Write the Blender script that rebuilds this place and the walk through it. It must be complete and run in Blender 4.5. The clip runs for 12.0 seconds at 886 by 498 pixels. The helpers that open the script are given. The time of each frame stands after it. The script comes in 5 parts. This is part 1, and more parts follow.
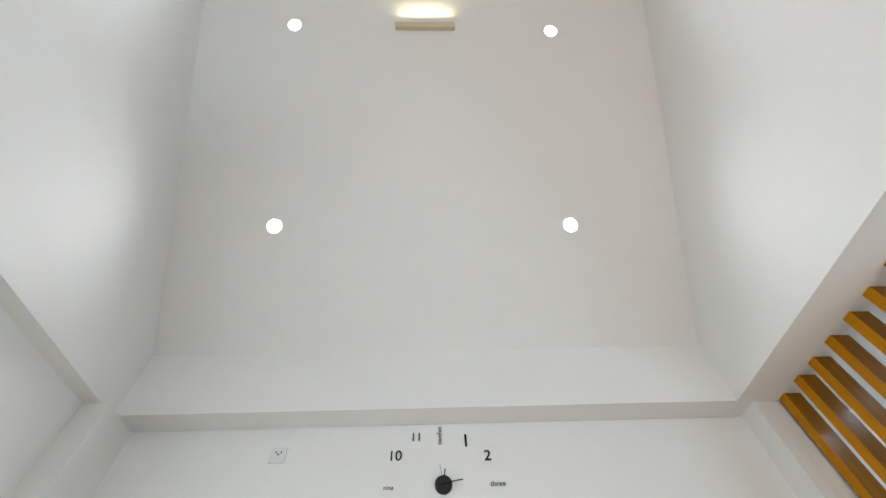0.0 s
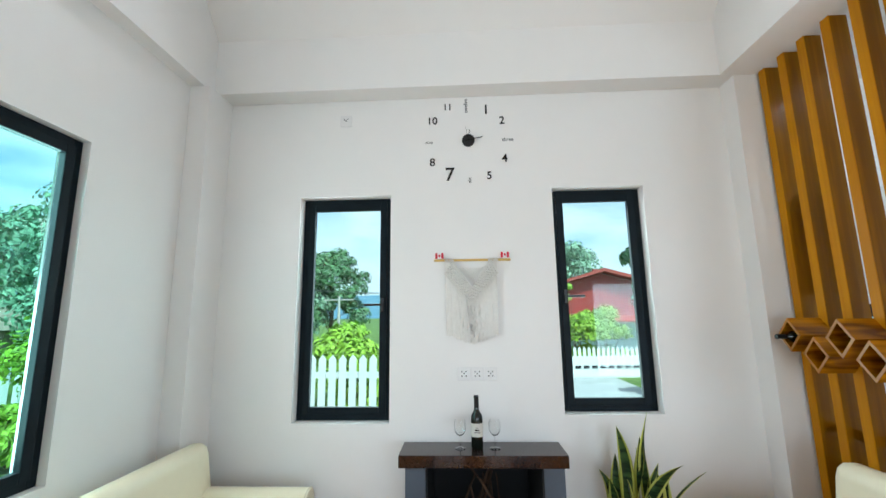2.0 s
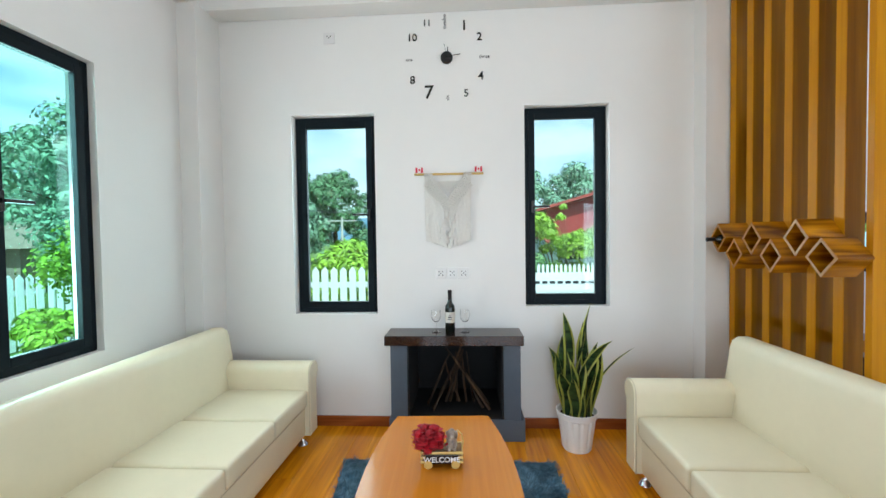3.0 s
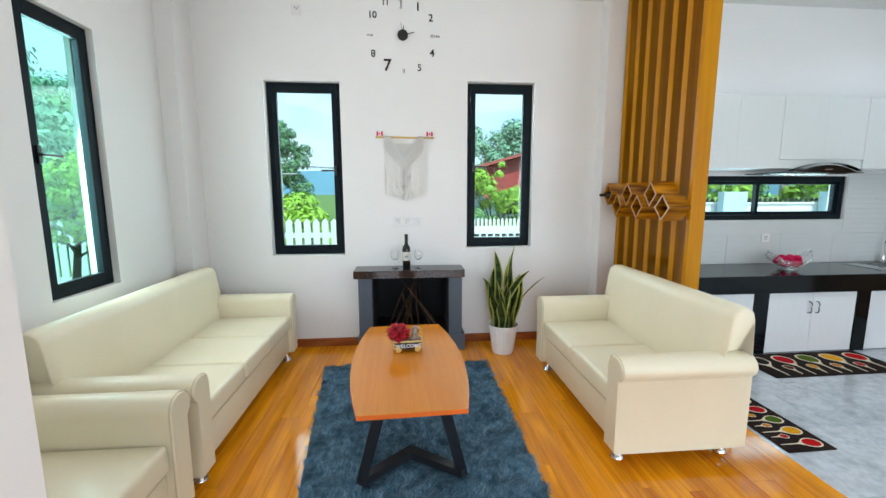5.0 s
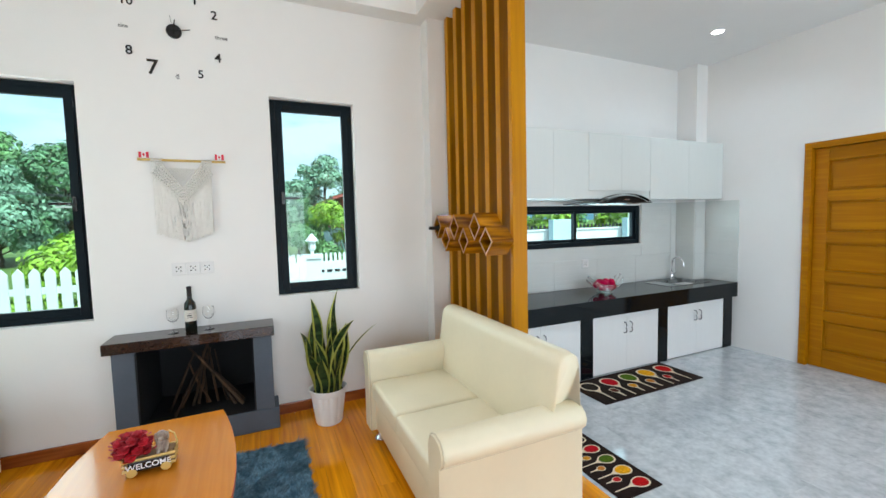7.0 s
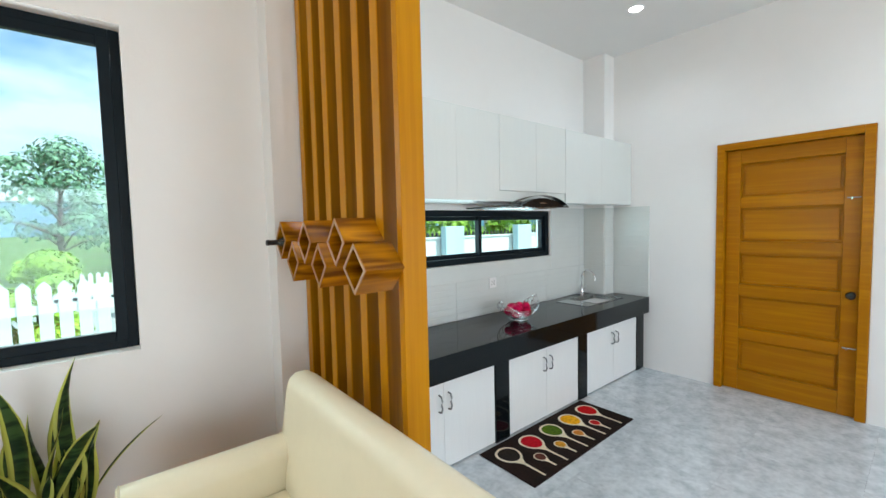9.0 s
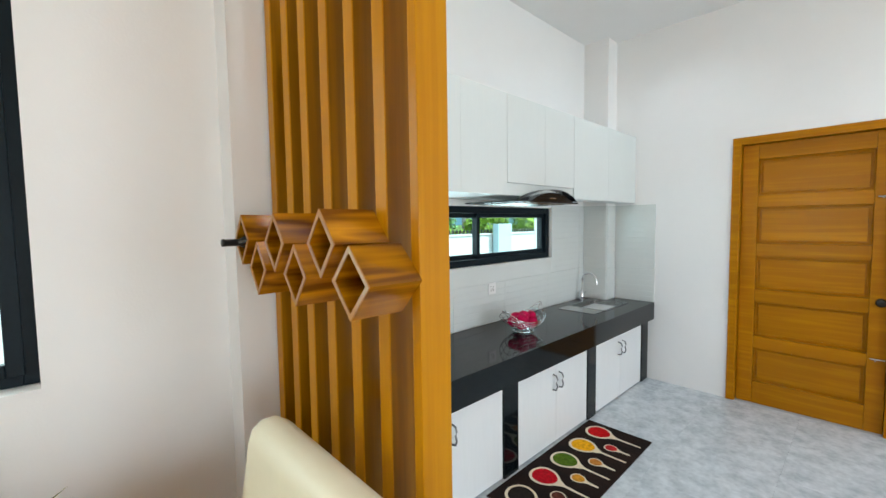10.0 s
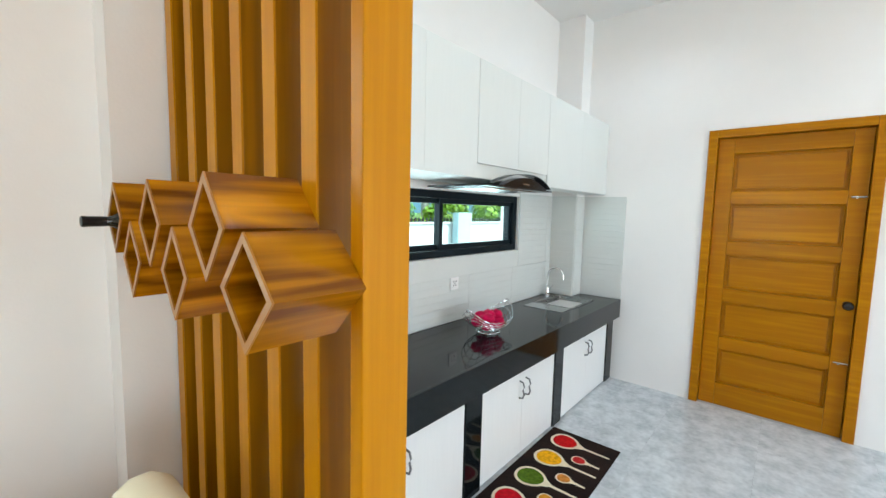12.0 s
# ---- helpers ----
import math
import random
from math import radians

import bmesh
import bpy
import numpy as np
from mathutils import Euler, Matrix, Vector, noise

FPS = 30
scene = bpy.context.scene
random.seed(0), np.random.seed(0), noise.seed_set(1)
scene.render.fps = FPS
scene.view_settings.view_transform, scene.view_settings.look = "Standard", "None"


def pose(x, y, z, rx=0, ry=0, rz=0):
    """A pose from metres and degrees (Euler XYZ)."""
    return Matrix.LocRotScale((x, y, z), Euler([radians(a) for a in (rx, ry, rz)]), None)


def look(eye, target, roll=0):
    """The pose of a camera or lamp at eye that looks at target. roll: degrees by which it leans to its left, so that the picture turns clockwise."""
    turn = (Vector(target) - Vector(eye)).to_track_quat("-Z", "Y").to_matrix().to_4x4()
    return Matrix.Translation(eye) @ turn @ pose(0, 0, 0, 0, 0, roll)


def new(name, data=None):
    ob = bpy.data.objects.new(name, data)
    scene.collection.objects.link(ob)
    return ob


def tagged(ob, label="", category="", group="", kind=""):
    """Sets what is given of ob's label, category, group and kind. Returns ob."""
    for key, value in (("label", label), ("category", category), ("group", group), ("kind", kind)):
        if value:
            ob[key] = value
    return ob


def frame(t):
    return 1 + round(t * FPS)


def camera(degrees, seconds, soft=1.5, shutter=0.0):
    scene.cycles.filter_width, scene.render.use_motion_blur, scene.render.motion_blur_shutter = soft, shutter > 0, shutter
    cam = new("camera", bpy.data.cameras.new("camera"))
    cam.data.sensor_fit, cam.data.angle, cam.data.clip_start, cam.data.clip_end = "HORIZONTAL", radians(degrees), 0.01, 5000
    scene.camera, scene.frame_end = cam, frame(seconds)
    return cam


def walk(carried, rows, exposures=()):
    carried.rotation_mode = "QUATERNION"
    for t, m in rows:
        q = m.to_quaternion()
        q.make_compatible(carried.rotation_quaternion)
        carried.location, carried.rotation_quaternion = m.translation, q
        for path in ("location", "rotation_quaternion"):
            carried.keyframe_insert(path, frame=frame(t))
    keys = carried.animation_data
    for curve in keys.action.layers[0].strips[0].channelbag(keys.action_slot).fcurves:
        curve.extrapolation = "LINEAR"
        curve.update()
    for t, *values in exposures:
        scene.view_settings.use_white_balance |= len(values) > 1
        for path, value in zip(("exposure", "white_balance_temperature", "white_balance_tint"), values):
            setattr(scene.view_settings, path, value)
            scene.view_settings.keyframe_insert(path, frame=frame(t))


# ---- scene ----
cam = camera(95.3, 12.0)
EXPOSURES = [(0, 0.52, 5900, 8), (2, 0.62, 5850, 8), (5, 0.70, 5900, 10), (9.5, 0.82, 6200, 10), (12, 1.08, 6250, 10)]
PATH = [
    (0, (1.026, 0.364, 1.853), (1.093, 1.506, 3.493), -3.4),
    (0.3, (1.009, 0.33, 1.814), (1.048, 1.683, 3.287), -1.3),
    (0.5, (1.019, 0.305, 1.796), (1.02, 1.827, 3.094), -1.0),
    (1, (1.02, 0.186, 1.76), (0.973, 1.951, 2.698), -0.4),
    (1.5, (1.024, -0.002, 1.672), (0.936, 1.898, 2.289), -0.4),
    (2, (1.017, -0.218, 1.616), (0.927, 1.753, 1.941), -0.8),
    (2.5, (1.15, -0.41, 1.566), (1.018, 1.583, 1.673), -0.8),
    (3, (1.219, -0.545, 1.503), (1.105, 1.451, 1.448), -0.8),
    (3.2, (1.219, -0.599, 1.505), (1.128, 1.395, 1.385), -0.9),
    (4.8, (1.064, -1.178, 1.525), (1.201, 0.796, 1.23), -0.2),
    (5, (1.109, -1.264, 1.491), (1.281, 0.71, 1.215), -0.1),
    (5.5, (1.185, -1.378, 1.499), (1.461, 0.587, 1.256), -0.2),
    (6, (1.277, -1.320, 1.540), (1.690, 0.625, 1.324), -0.4),
    (6.5, (1.378, -1.058, 1.567), (1.979, 0.841, 1.385), -0.8),
    (7, (1.596, -0.814, 1.521), (2.402, 1.012, 1.385), -1.4),
    (7.5, (1.787, -0.587, 1.525), (2.764, 1.155, 1.416), -1.7),
    (7.7, (1.860, -0.495, 1.526), (2.885, 1.222, 1.419), -1.8),
    (9.5, (2.341, 0.387, 1.541), (3.668, 1.878, 1.418), -1.0),
    (10, (2.405, 0.607, 1.530), (3.776, 2.057, 1.404), -0.8),
    (10.5, (2.425, 0.819, 1.541), (3.840, 2.225, 1.401), -0.2),
    (11, (2.438, 0.938, 1.532), (3.904, 2.290, 1.380), 0.4),
    (11.5, (2.491, 0.938, 1.520), (3.996, 2.245, 1.357), 0.8),
    (12, (2.658, 0.873, 1.515), (4.171, 2.168, 1.331), 1.3),
]
walk(cam, [(t, look(eye, target, roll)) for t, eye, target, roll in PATH], EXPOSURES)
import functools


# ---- world, sun, lights ----
world = bpy.data.worlds.new("world")
scene.world = world
world.use_nodes = True
SUN_ELEV, SUN_ROT = radians(52), radians(150)


def build_world():
    nt = world.node_tree
    nt.nodes.clear()
    out = nt.nodes.new("ShaderNodeOutputWorld")
    sky = nt.nodes.new("ShaderNodeTexSky")
    sky.sky_type, sky.sun_disc = "NISHITA", False
    sky.sun_elevation, sky.sun_rotation = SUN_ELEV, SUN_ROT
    sky.air_density, sky.dust_density = 1.0, 1.2
    tc = nt.nodes.new("ShaderNodeTexCoord")
    mp = nt.nodes.new("ShaderNodeMapping")
    mp.inputs["Scale"].default_value = (1, 1, 3.2)
    nz = nt.nodes.new("ShaderNodeTexNoise")
    nz.inputs["Scale"].default_value, nz.inputs["Detail"].default_value, nz.inputs["Roughness"].default_value = 2.6, 8, 0.55
    ramp = nt.nodes.new("ShaderNodeValToRGB")
    ramp.color_ramp.elements[0].position, ramp.color_ramp.elements[1].position = 0.36, 0.55
    mix = nt.nodes.new("ShaderNodeMix")
    mix.data_type = "RGBA"
    mix.inputs[7].default_value = (5.2, 5.5, 5.9, 1)
    bg = nt.nodes.new("ShaderNodeBackground")
    bg.inputs["Strength"].default_value = SKY
    nt.links.new(tc.outputs["Generated"], mp.inputs["Vector"])
    nt.links.new(mp.outputs["Vector"], nz.inputs["Vector"])
    nt.links.new(nz.outputs["Fac"], ramp.inputs["Fac"])
    nt.links.new(ramp.outputs["Color"], mix.inputs[0])
    nt.links.new(sky.outputs["Color"], mix.inputs[6])
    nt.links.new(mix.outputs[2], bg.inputs["Color"])
    nt.links.new(bg.outputs["Background"], out.inputs["Surface"])


SKY, SUN, DOWN, OPENING, WINDOW = 0.15, 5.0, 20.0, 52.0, 20.0
build_world()
sun = new("sun", bpy.data.lights.new("sun", "SUN"))
sun.data.energy, sun.data.angle, sun.data.color = SUN, radians(0.5), (1, 0.96, 0.9)
sun.matrix_world = look((0, 0, 0), (-math.sin(SUN_ROT) * math.cos(SUN_ELEV), -math.cos(SUN_ROT) * math.cos(SUN_ELEV), -math.sin(SUN_ELEV)))


def area(name, eye, target, w, h, watts, color):
    lamp = new(name, bpy.data.lights.new(name, "AREA"))
    lamp.data.shape, lamp.data.size, lamp.data.size_y, lamp.data.energy, lamp.data.color = "RECTANGLE", w, h, watts, color
    lamp.matrix_world = look(eye, target)
    return lamp


LAMPS_LIVING = ((-0.067, 1.876), (2.048, 1.884), (-0.035, 0.754), (2.036, 0.782))
LAMPS_KITCHEN = ((5.68, 1.77), (3.70, 1.84), (5.68, 0.0), (3.70, 0.0))

# ---- plan ----
XW, XB, XB2, XK = -0.88, 2.85, 3.21, 6.49      # left wall, dividing beam, right wall
YF, YR = 2.63, -4.2                            # front wall, rear wall
ZB, ZC, ZK = 3.25, 3.675, 3.28                 # beam underside, springing of the slope, kitchen ceiling
SLOPE, YRIDGE = 1.12, 0.1
YS = 2.46
ZRIDGE = ZC + SLOPE * (YS - YRIDGE)
XT = 3.25                                      # where boards meet tiles

area("side_window_daylight", (XW - 0.20, 1.39, 1.7), (0, 1.39, 1.5), 0.5, 1.5, WINDOW, (0.98, 0.99, 0.97))
area("window_daylight", (0.175, YF + 0.20, 1.7), (0.175, 0, 1.2), 0.6, 1.45, WINDOW * 0.45, (1.0, 0.99, 0.96))
area("window_daylight", (2.0, YF + 0.20, 1.7), (2.0, 0, 1.2), 0.58, 1.45, WINDOW * 0.45, (1.0, 0.99, 0.96))
area("kitchen_window_daylight", (4.5, YF + 0.20, 1.43), (4.5, 0, 1.2), 2.3, 0.35, WINDOW * 0.4, (0.88, 0.96, 1.0))
area("rear_daylight", (1.3, YR + 0.12, 1.25), (1.3, 0, 1.2), 2.4, 2.1, OPENING, (0.86, 0.95, 1.0))
area("rear_daylight_kitchen", (5.0, YR + 0.12, 1.25), (5.0, 0, 1.2), 1.8, 2.1, OPENING * 0.9, (0.78, 0.90, 1.0))


# ---- materials ----
def material(name, color, rough=0.5, metal=0.0, spec=0.5, var=0.0, scale=4.0, bump=0.0, bscale=60.0, coat=0.0, color2=None, stretch=(1, 1, 1), rand=0.0, obj_rand=0.0):
    m = bpy.data.materials.new(name)
    m.use_nodes = True
    nt = m.node_tree
    b = nt.nodes["Principled BSDF"]
    b.inputs["Base Color"].default_value = (*color, 1)
    b.inputs["Roughness"].default_value = rough
    b.inputs["Metallic"].default_value = metal
    b.inputs["Specular IOR Level"].default_value = spec
    b.inputs["Coat Weight"].default_value = coat
    b.inputs["Coat Roughness"].default_value = 0.06
    tc = nt.nodes.new("ShaderNodeTexCoord")
    mp = nt.nodes.new("ShaderNodeMapping")
    mp.inputs["Scale"].default_value = stretch
    nt.links.new(tc.outputs["Object"], mp.inputs["Vector"])
    if var or color2:
        n1 = nt.nodes.new("ShaderNodeTexNoise")
        n1.inputs["Scale"].default_value, n1.inputs["Detail"].default_value = scale, 6
        nt.links.new(mp.outputs["Vector"], n1.inputs["Vector"])
        n2 = nt.nodes.new("ShaderNodeTexNoise")
        n2.inputs["Scale"].default_value, n2.inputs["Detail"].default_value = scale * 9, 3
        nt.links.new(mp.outputs["Vector"], n2.inputs["Vector"])
        add = nt.nodes.new("ShaderNodeMath")
        add.operation = "MULTIPLY_ADD"
        add.inputs[1].default_value = 0.35
        nt.links.new(n2.outputs["Fac"], add.inputs[0])
        nt.links.new(n1.outputs["Fac"], add.inputs[2])
        r = nt.nodes.new("ShaderNodeValToRGB")
        r.color_ramp.elements[0].position, r.color_ramp.elements[1].position = 0.45, 0.9
        c2 = color2 or tuple(min(1, c * (1 + var)) for c in color)
        c1 = color if color2 else tuple(c * (1 - var) for c in color)
        r.color_ramp.elements[0].color, r.color_ramp.elements[1].color = (*c1, 1), (*c2, 1)
        nt.links.new(add.outputs[0], r.inputs["Fac"])
        col = r.outputs["Color"]
        if rand or obj_rand:
            src = nt.nodes.new("ShaderNodeNewGeometry") if rand else nt.nodes.new("ShaderNodeObjectInfo")
            mr = nt.nodes.new("ShaderNodeMapRange")
            k = rand or obj_rand
            mr.inputs[3].default_value, mr.inputs[4].default_value = 1 - k, 1 + k
            nt.links.new(src.outputs["Random Per Island" if rand else "Random"], mr.inputs[0])
            hs = nt.nodes.new("ShaderNodeHueSaturation")
            nt.links.new(mr.outputs[0], hs.inputs["Value"])
            nt.links.new(col, hs.inputs["Color"])
            col = hs.outputs["Color"]
        nt.links.new(col, b.inputs["Base Color"])
    if bump:
        n3 = nt.nodes.new("ShaderNodeTexNoise")
        n3.inputs["Scale"].default_value, n3.inputs["Detail"].default_value = bscale, 4
        nt.links.new(mp.outputs["Vector"], n3.inputs["Vector"])
        bp = nt.nodes.new("ShaderNodeBump")
        bp.inputs["Strength"].default_value, bp.inputs["Distance"].default_value = bump, 0.004
        nt.links.new(n3.outputs["Fac"], bp.inputs["Height"])
        nt.links.new(bp.outputs["Normal"], b.inputs["Normal"])
    return m


def wood(name, dark, light, axis="Z", rough=0.25, coat=0.5, rings=14.0, rand=0.12, waves=1.0, spec=0.35):
    """Varnished wood: stretched, warped grain along an axis with knots' swirl, board to board differences."""
    m = bpy.data.materials.new(name)
    m.use_nodes = True
    nt = m.node_tree
    L = nt.links.new
    b = nt.nodes["Principled BSDF"]
    tc = nt.nodes.new("ShaderNodeTexCoord")
    info = nt.nodes.new("ShaderNodeObjectInfo")
    off = nt.nodes.new("ShaderNodeVectorMath")
    off.operation = "MULTIPLY_ADD"
    off.inputs[1].default_value = (9, 9, 9)
    L(info.outputs["Random"], off.inputs[0])
    L(tc.outputs["Object"], off.inputs[2])
    mp = nt.nodes.new("ShaderNodeMapping")
    mp.inputs["Scale"].default_value = {"X": (0.22, 1, 1), "Y": (1, 0.22, 1), "Z": (1, 1, 0.22)}[axis]
    L(off.outputs[0], mp.inputs["Vector"])
    n0 = nt.nodes.new("ShaderNodeTexNoise")
    n0.inputs["Scale"].default_value, n0.inputs["Detail"].default_value = 2.6 * waves, 2
    L(mp.outputs["Vector"], n0.inputs["Vector"])
    mul = nt.nodes.new("ShaderNodeMath")
    mul.operation = "MULTIPLY"
    mul.inputs[1].default_value = rings
    L(n0.outputs["Fac"], mul.inputs[0])
    sn = nt.nodes.new("ShaderNodeMath")
    sn.operation = "PINGPONG"
    sn.inputs[1].default_value = 1.0
    L(mul.outputs[0], sn.inputs[0])
    mp2 = nt.nodes.new("ShaderNodeMapping")
    mp2.inputs["Scale"].default_value = {"X": (1.6, 42, 42), "Y": (42, 1.6, 42), "Z": (42, 42, 1.6)}[axis]
    L(off.outputs[0], mp2.inputs["Vector"])
    n2 = nt.nodes.new("ShaderNodeTexNoise")
    n2.inputs["Scale"].default_value, n2.inputs["Detail"].default_value = 1.0, 3
    L(mp2.outputs["Vector"], n2.inputs["Vector"])
    add = nt.nodes.new("ShaderNodeMath")
    add.operation = "MULTIPLY_ADD"
    add.inputs[1].default_value = 0.45
    L(sn.outputs[0], add.inputs[0])
    L(n2.outputs["Fac"], add.inputs[2])
    r = nt.nodes.new("ShaderNodeValToRGB")
    r.color_ramp.elements[0].position, r.color_ramp.elements[1].position = 0.3, 0.95
    r.color_ramp.elements[0].color, r.color_ramp.elements[1].color = (*light, 1), (*dark, 1)
    L(add.outputs[0], r.inputs["Fac"])
    mr = nt.nodes.new("ShaderNodeMapRange")
    mr.inputs[3].default_value, mr.inputs[4].default_value = 1 - rand, 1 + rand
    L(info.outputs["Random"], mr.inputs[0])
    hs = nt.nodes.new("ShaderNodeHueSaturation")
    L(mr.outputs[0], hs.inputs["Value"])
    L(r.outputs["Color"], hs.inputs["Color"])
    L(hs.outputs["Color"], b.inputs["Base Color"])
    b.inputs["Roughness"].default_value = rough
    b.inputs["Specular IOR Level"].default_value = spec
    b.inputs["Coat Weight"].default_value, b.inputs["Coat Roughness"].default_value = coat, 0.08
    bp = nt.nodes.new("ShaderNodeBump")
    bp.inputs["Strength"].default_value, bp.inputs["Distance"].default_value = 0.12, 0.002
    L(n2.outputs["Fac"], bp.inputs["Height"])
    L(bp.outputs["Normal"], b.inputs["Normal"])
    return m


def emitter(name, color, strength):
    m = bpy.data.materials.new(name)
    m.use_nodes = True
    b = m.node_tree.nodes["Principled BSDF"]
    b.inputs["Base Color"].default_value = (0.9, 0.9, 0.9, 1)
    b.inputs["Emission Color"].default_value = (*color, 1)
    b.inputs["Emission Strength"].default_value = strength
    return m


def glass(name, color=(1, 1, 1), rough=0.0, ior=1.45, thin=False):
    m = bpy.data.materials.new(name)
    m.use_nodes = True
    nt = m.node_tree
    if not thin:
        b = nt.nodes["Principled BSDF"]
        b.inputs["Base Color"].default_value = (*color, 1)
        b.inputs["Transmission Weight"].default_value, b.inputs["Roughness"].default_value, b.inputs["IOR"].default_value = 1, rough, ior
        return m
    nt.nodes.clear()
    out, tr, gl, mix, lw, pw, ad = (nt.nodes.new("ShaderNode" + k) for k in ("OutputMaterial", "BsdfTransparent", "BsdfGlossy", "MixShader", "LayerWeight", "Math", "Math"))
    tr.inputs["Color"].default_value = (*color, 1)
    gl.inputs["Roughness"].default_value = 0.01
    pw.operation, ad.operation = "POWER", "MULTIPLY_ADD"
    pw.inputs[1].default_value = 5.0
    ad.inputs[1].default_value, ad.inputs[2].default_value = 0.6, 0.03
    nt.links.new(lw.outputs["Facing"], pw.inputs[0])
    nt.links.new(pw.outputs[0], ad.inputs[0])
    nt.links.new(ad.outputs[0], mix.inputs[0])
    nt.links.new(tr.outputs[0], mix.inputs[1])
    nt.links.new(gl.outputs[0], mix.inputs[2])
    nt.links.new(mix.outputs[0], out.inputs["Surface"])
    return m


M_WALL = material("wall_paint", (0.80, 0.79, 0.77), 0.55, var=0.015, scale=1.2, bump=0.12, bscale=90)
M_CEIL = material("ceiling_paint", (0.78, 0.77, 0.75), 0.7, var=0.02, scale=0.8, bump=0.1, bscale=50)
M_FRAME = material("dark_aluminium", (0.006, 0.011, 0.015), 0.45, spec=0.12, var=0.15, scale=8, bump=0.05)
M_GLASS = glass("tinted_pane", (0.82, 0.95, 0.93), thin=True)
M_GLASS_T = glass("teal_tinted_pane", (0.68, 0.96, 0.91), thin=True)
M_BOARD = wood("floor_board", (0.46, 0.12, 0.0005), (0.88, 0.36, 0.002), "Y", 0.10, 0.15, rings=4, rand=0.05, waves=1.2, spec=0.3)
M_SKIRT = wood("skirting_wood", (0.22, 0.05, 0.01), (0.42, 0.12, 0.025), "X", 0.25, 0.5)
# Darker than the post: the shade between slats is put into the colour.
M_SLAT_SHADED = wood("slat_wood_shaded", (0.22, 0.085, 0.0), (0.38, 0.155, 0.0), "Z", 0.28, 0.05, rings=2.0, rand=0.08, spec=0.15)
M_CELL = wood("cell_wood", (0.15, 0.046, 0.0005), (0.56, 0.225, 0.001), "X", 0.18, 0.15, rings=7, rand=0.12, waves=2.8, spec=0.25)
M_RIM = wood("cell_end_wood", (0.30, 0.12, 0.012), (0.46, 0.22, 0.03), "Y", 0.3, 0.1, rings=2, rand=0.06)
# The same wood in its lit tone, for the post and slat fronts.
M_POST_LIT = wood("post_wood_lit", (0.44, 0.175, 0.0), (0.58, 0.26, 0.0), "Z", 0.30, 0.0, rings=1.5, rand=0.05, spec=0.15)
M_DOOR = wood("door_wood", (0.34, 0.125, 0.0), (0.54, 0.235, 0.0), "Y", 0.28, 0.0, rings=2.0, rand=0.07, waves=1.2, spec=0.18)
M_TABLE = wood("table_wood", (0.54, 0.185, 0.010), (0.66, 0.25, 0.016), "Y", 0.20, 0.2, rings=1.5, rand=0.02)
M_EDGE = material("table_edge", (0.62, 0.12, 0.005), 0.3, var=0.1)
M_STEEL = material("black_steel", (0.012, 0.013, 0.016), 0.4, var=0.2, scale=10, bump=0.05)
M_CREAM = material("cream_leather", (0.76, 0.69, 0.495), 0.40, var=0.03, scale=3, bump=0.25, bscale=350, coat=0.1)
M_SEAM = material("cream_piping", (0.60, 0.53, 0.37), 0.5, var=0.05)
M_CHROME = material("chrome", (0.8, 0.8, 0.82), 0.08, 1.0)
M_BRUSHED = material("brushed_steel", (0.55, 0.56, 0.56), 0.25, 1.0, var=0.06, scale=5, stretch=(1, 14, 1))
M_HANDLE = material("dark_steel_handle", (0.18, 0.18, 0.18), 0.3, 1.0)
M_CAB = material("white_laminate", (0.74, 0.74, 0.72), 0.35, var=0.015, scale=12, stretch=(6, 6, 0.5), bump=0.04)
# White laminate again, darkened for the weaker light on the wall cupboards.
M_CAB_DIM = material("white_laminate_shaded", (0.65, 0.675, 0.65), 0.35, var=0.012, scale=12, stretch=(6, 6, 0.5), bump=0.03)
M_SMOKE = material("smoked_glass_edge", (0.008, 0.009, 0.010), 0.12, spec=0.18)
M_HOOD = material("hood_black", (0.006, 0.006, 0.007), 0.22, spec=0.2, var=0.1)
M_GRANITE = material("black_granite", (0.004, 0.006, 0.007), 0.07, spec=0.24, var=0.6, scale=120)
M_MANTEL = material("mantel_granite", (0.012, 0.007, 0.006), 0.10, var=0.5, scale=90, color2=(0.04, 0.018, 0.012))
M_GREY = material("grey_paint", (0.075, 0.093, 0.12), 0.5, var=0.10, scale=5, bump=0.15, bscale=60)
M_SOOT = material("sooty_firebox", (0.004, 0.004, 0.005), 0.8, var=0.3, scale=6, bump=0.3)
M_STICK = wood("dry_stick", (0.015, 0.008, 0.004), (0.10, 0.055, 0.028), "Z", 0.8, 0.0, rings=8, rand=0.5)
M_POT = material("white_plastic", (0.78, 0.78, 0.77), 0.35, var=0.02, scale=3)
M_SOIL = material("soil", (0.03, 0.02, 0.012), 0.95, var=0.4, scale=30, bump=0.8)
M_PLATE = material("socket_plastic", (0.74, 0.73, 0.72), 0.3, var=0.01)
M_BLACK = material("black_plastic", (0.008, 0.008, 0.009), 0.25, var=0.1)
M_MIRROR = material("grey_mirror_acrylic", (0.30, 0.30, 0.30), 0.2, 0.6)
M_RUG = material("blue_shag", (0.040, 0.105, 0.165), 0.95, spec=0.2, var=0.35, scale=22, color2=(0.17, 0.28, 0.36), rand=0.5)
M_CORD = material("macrame_cotton", (0.74, 0.72, 0.68), 0.9, var=0.03, scale=40, bump=0.15, bscale=400)
M_BRASS = material("gold_rod", (0.62, 0.42, 0.12), 0.35, 0.2, var=0.1)
M_RED = material("flag_red", (0.62, 0.02, 0.05), 0.6, var=0.05)
M_FLAGW = material("flag_white", (0.8, 0.78, 0.78), 0.6, var=0.02)
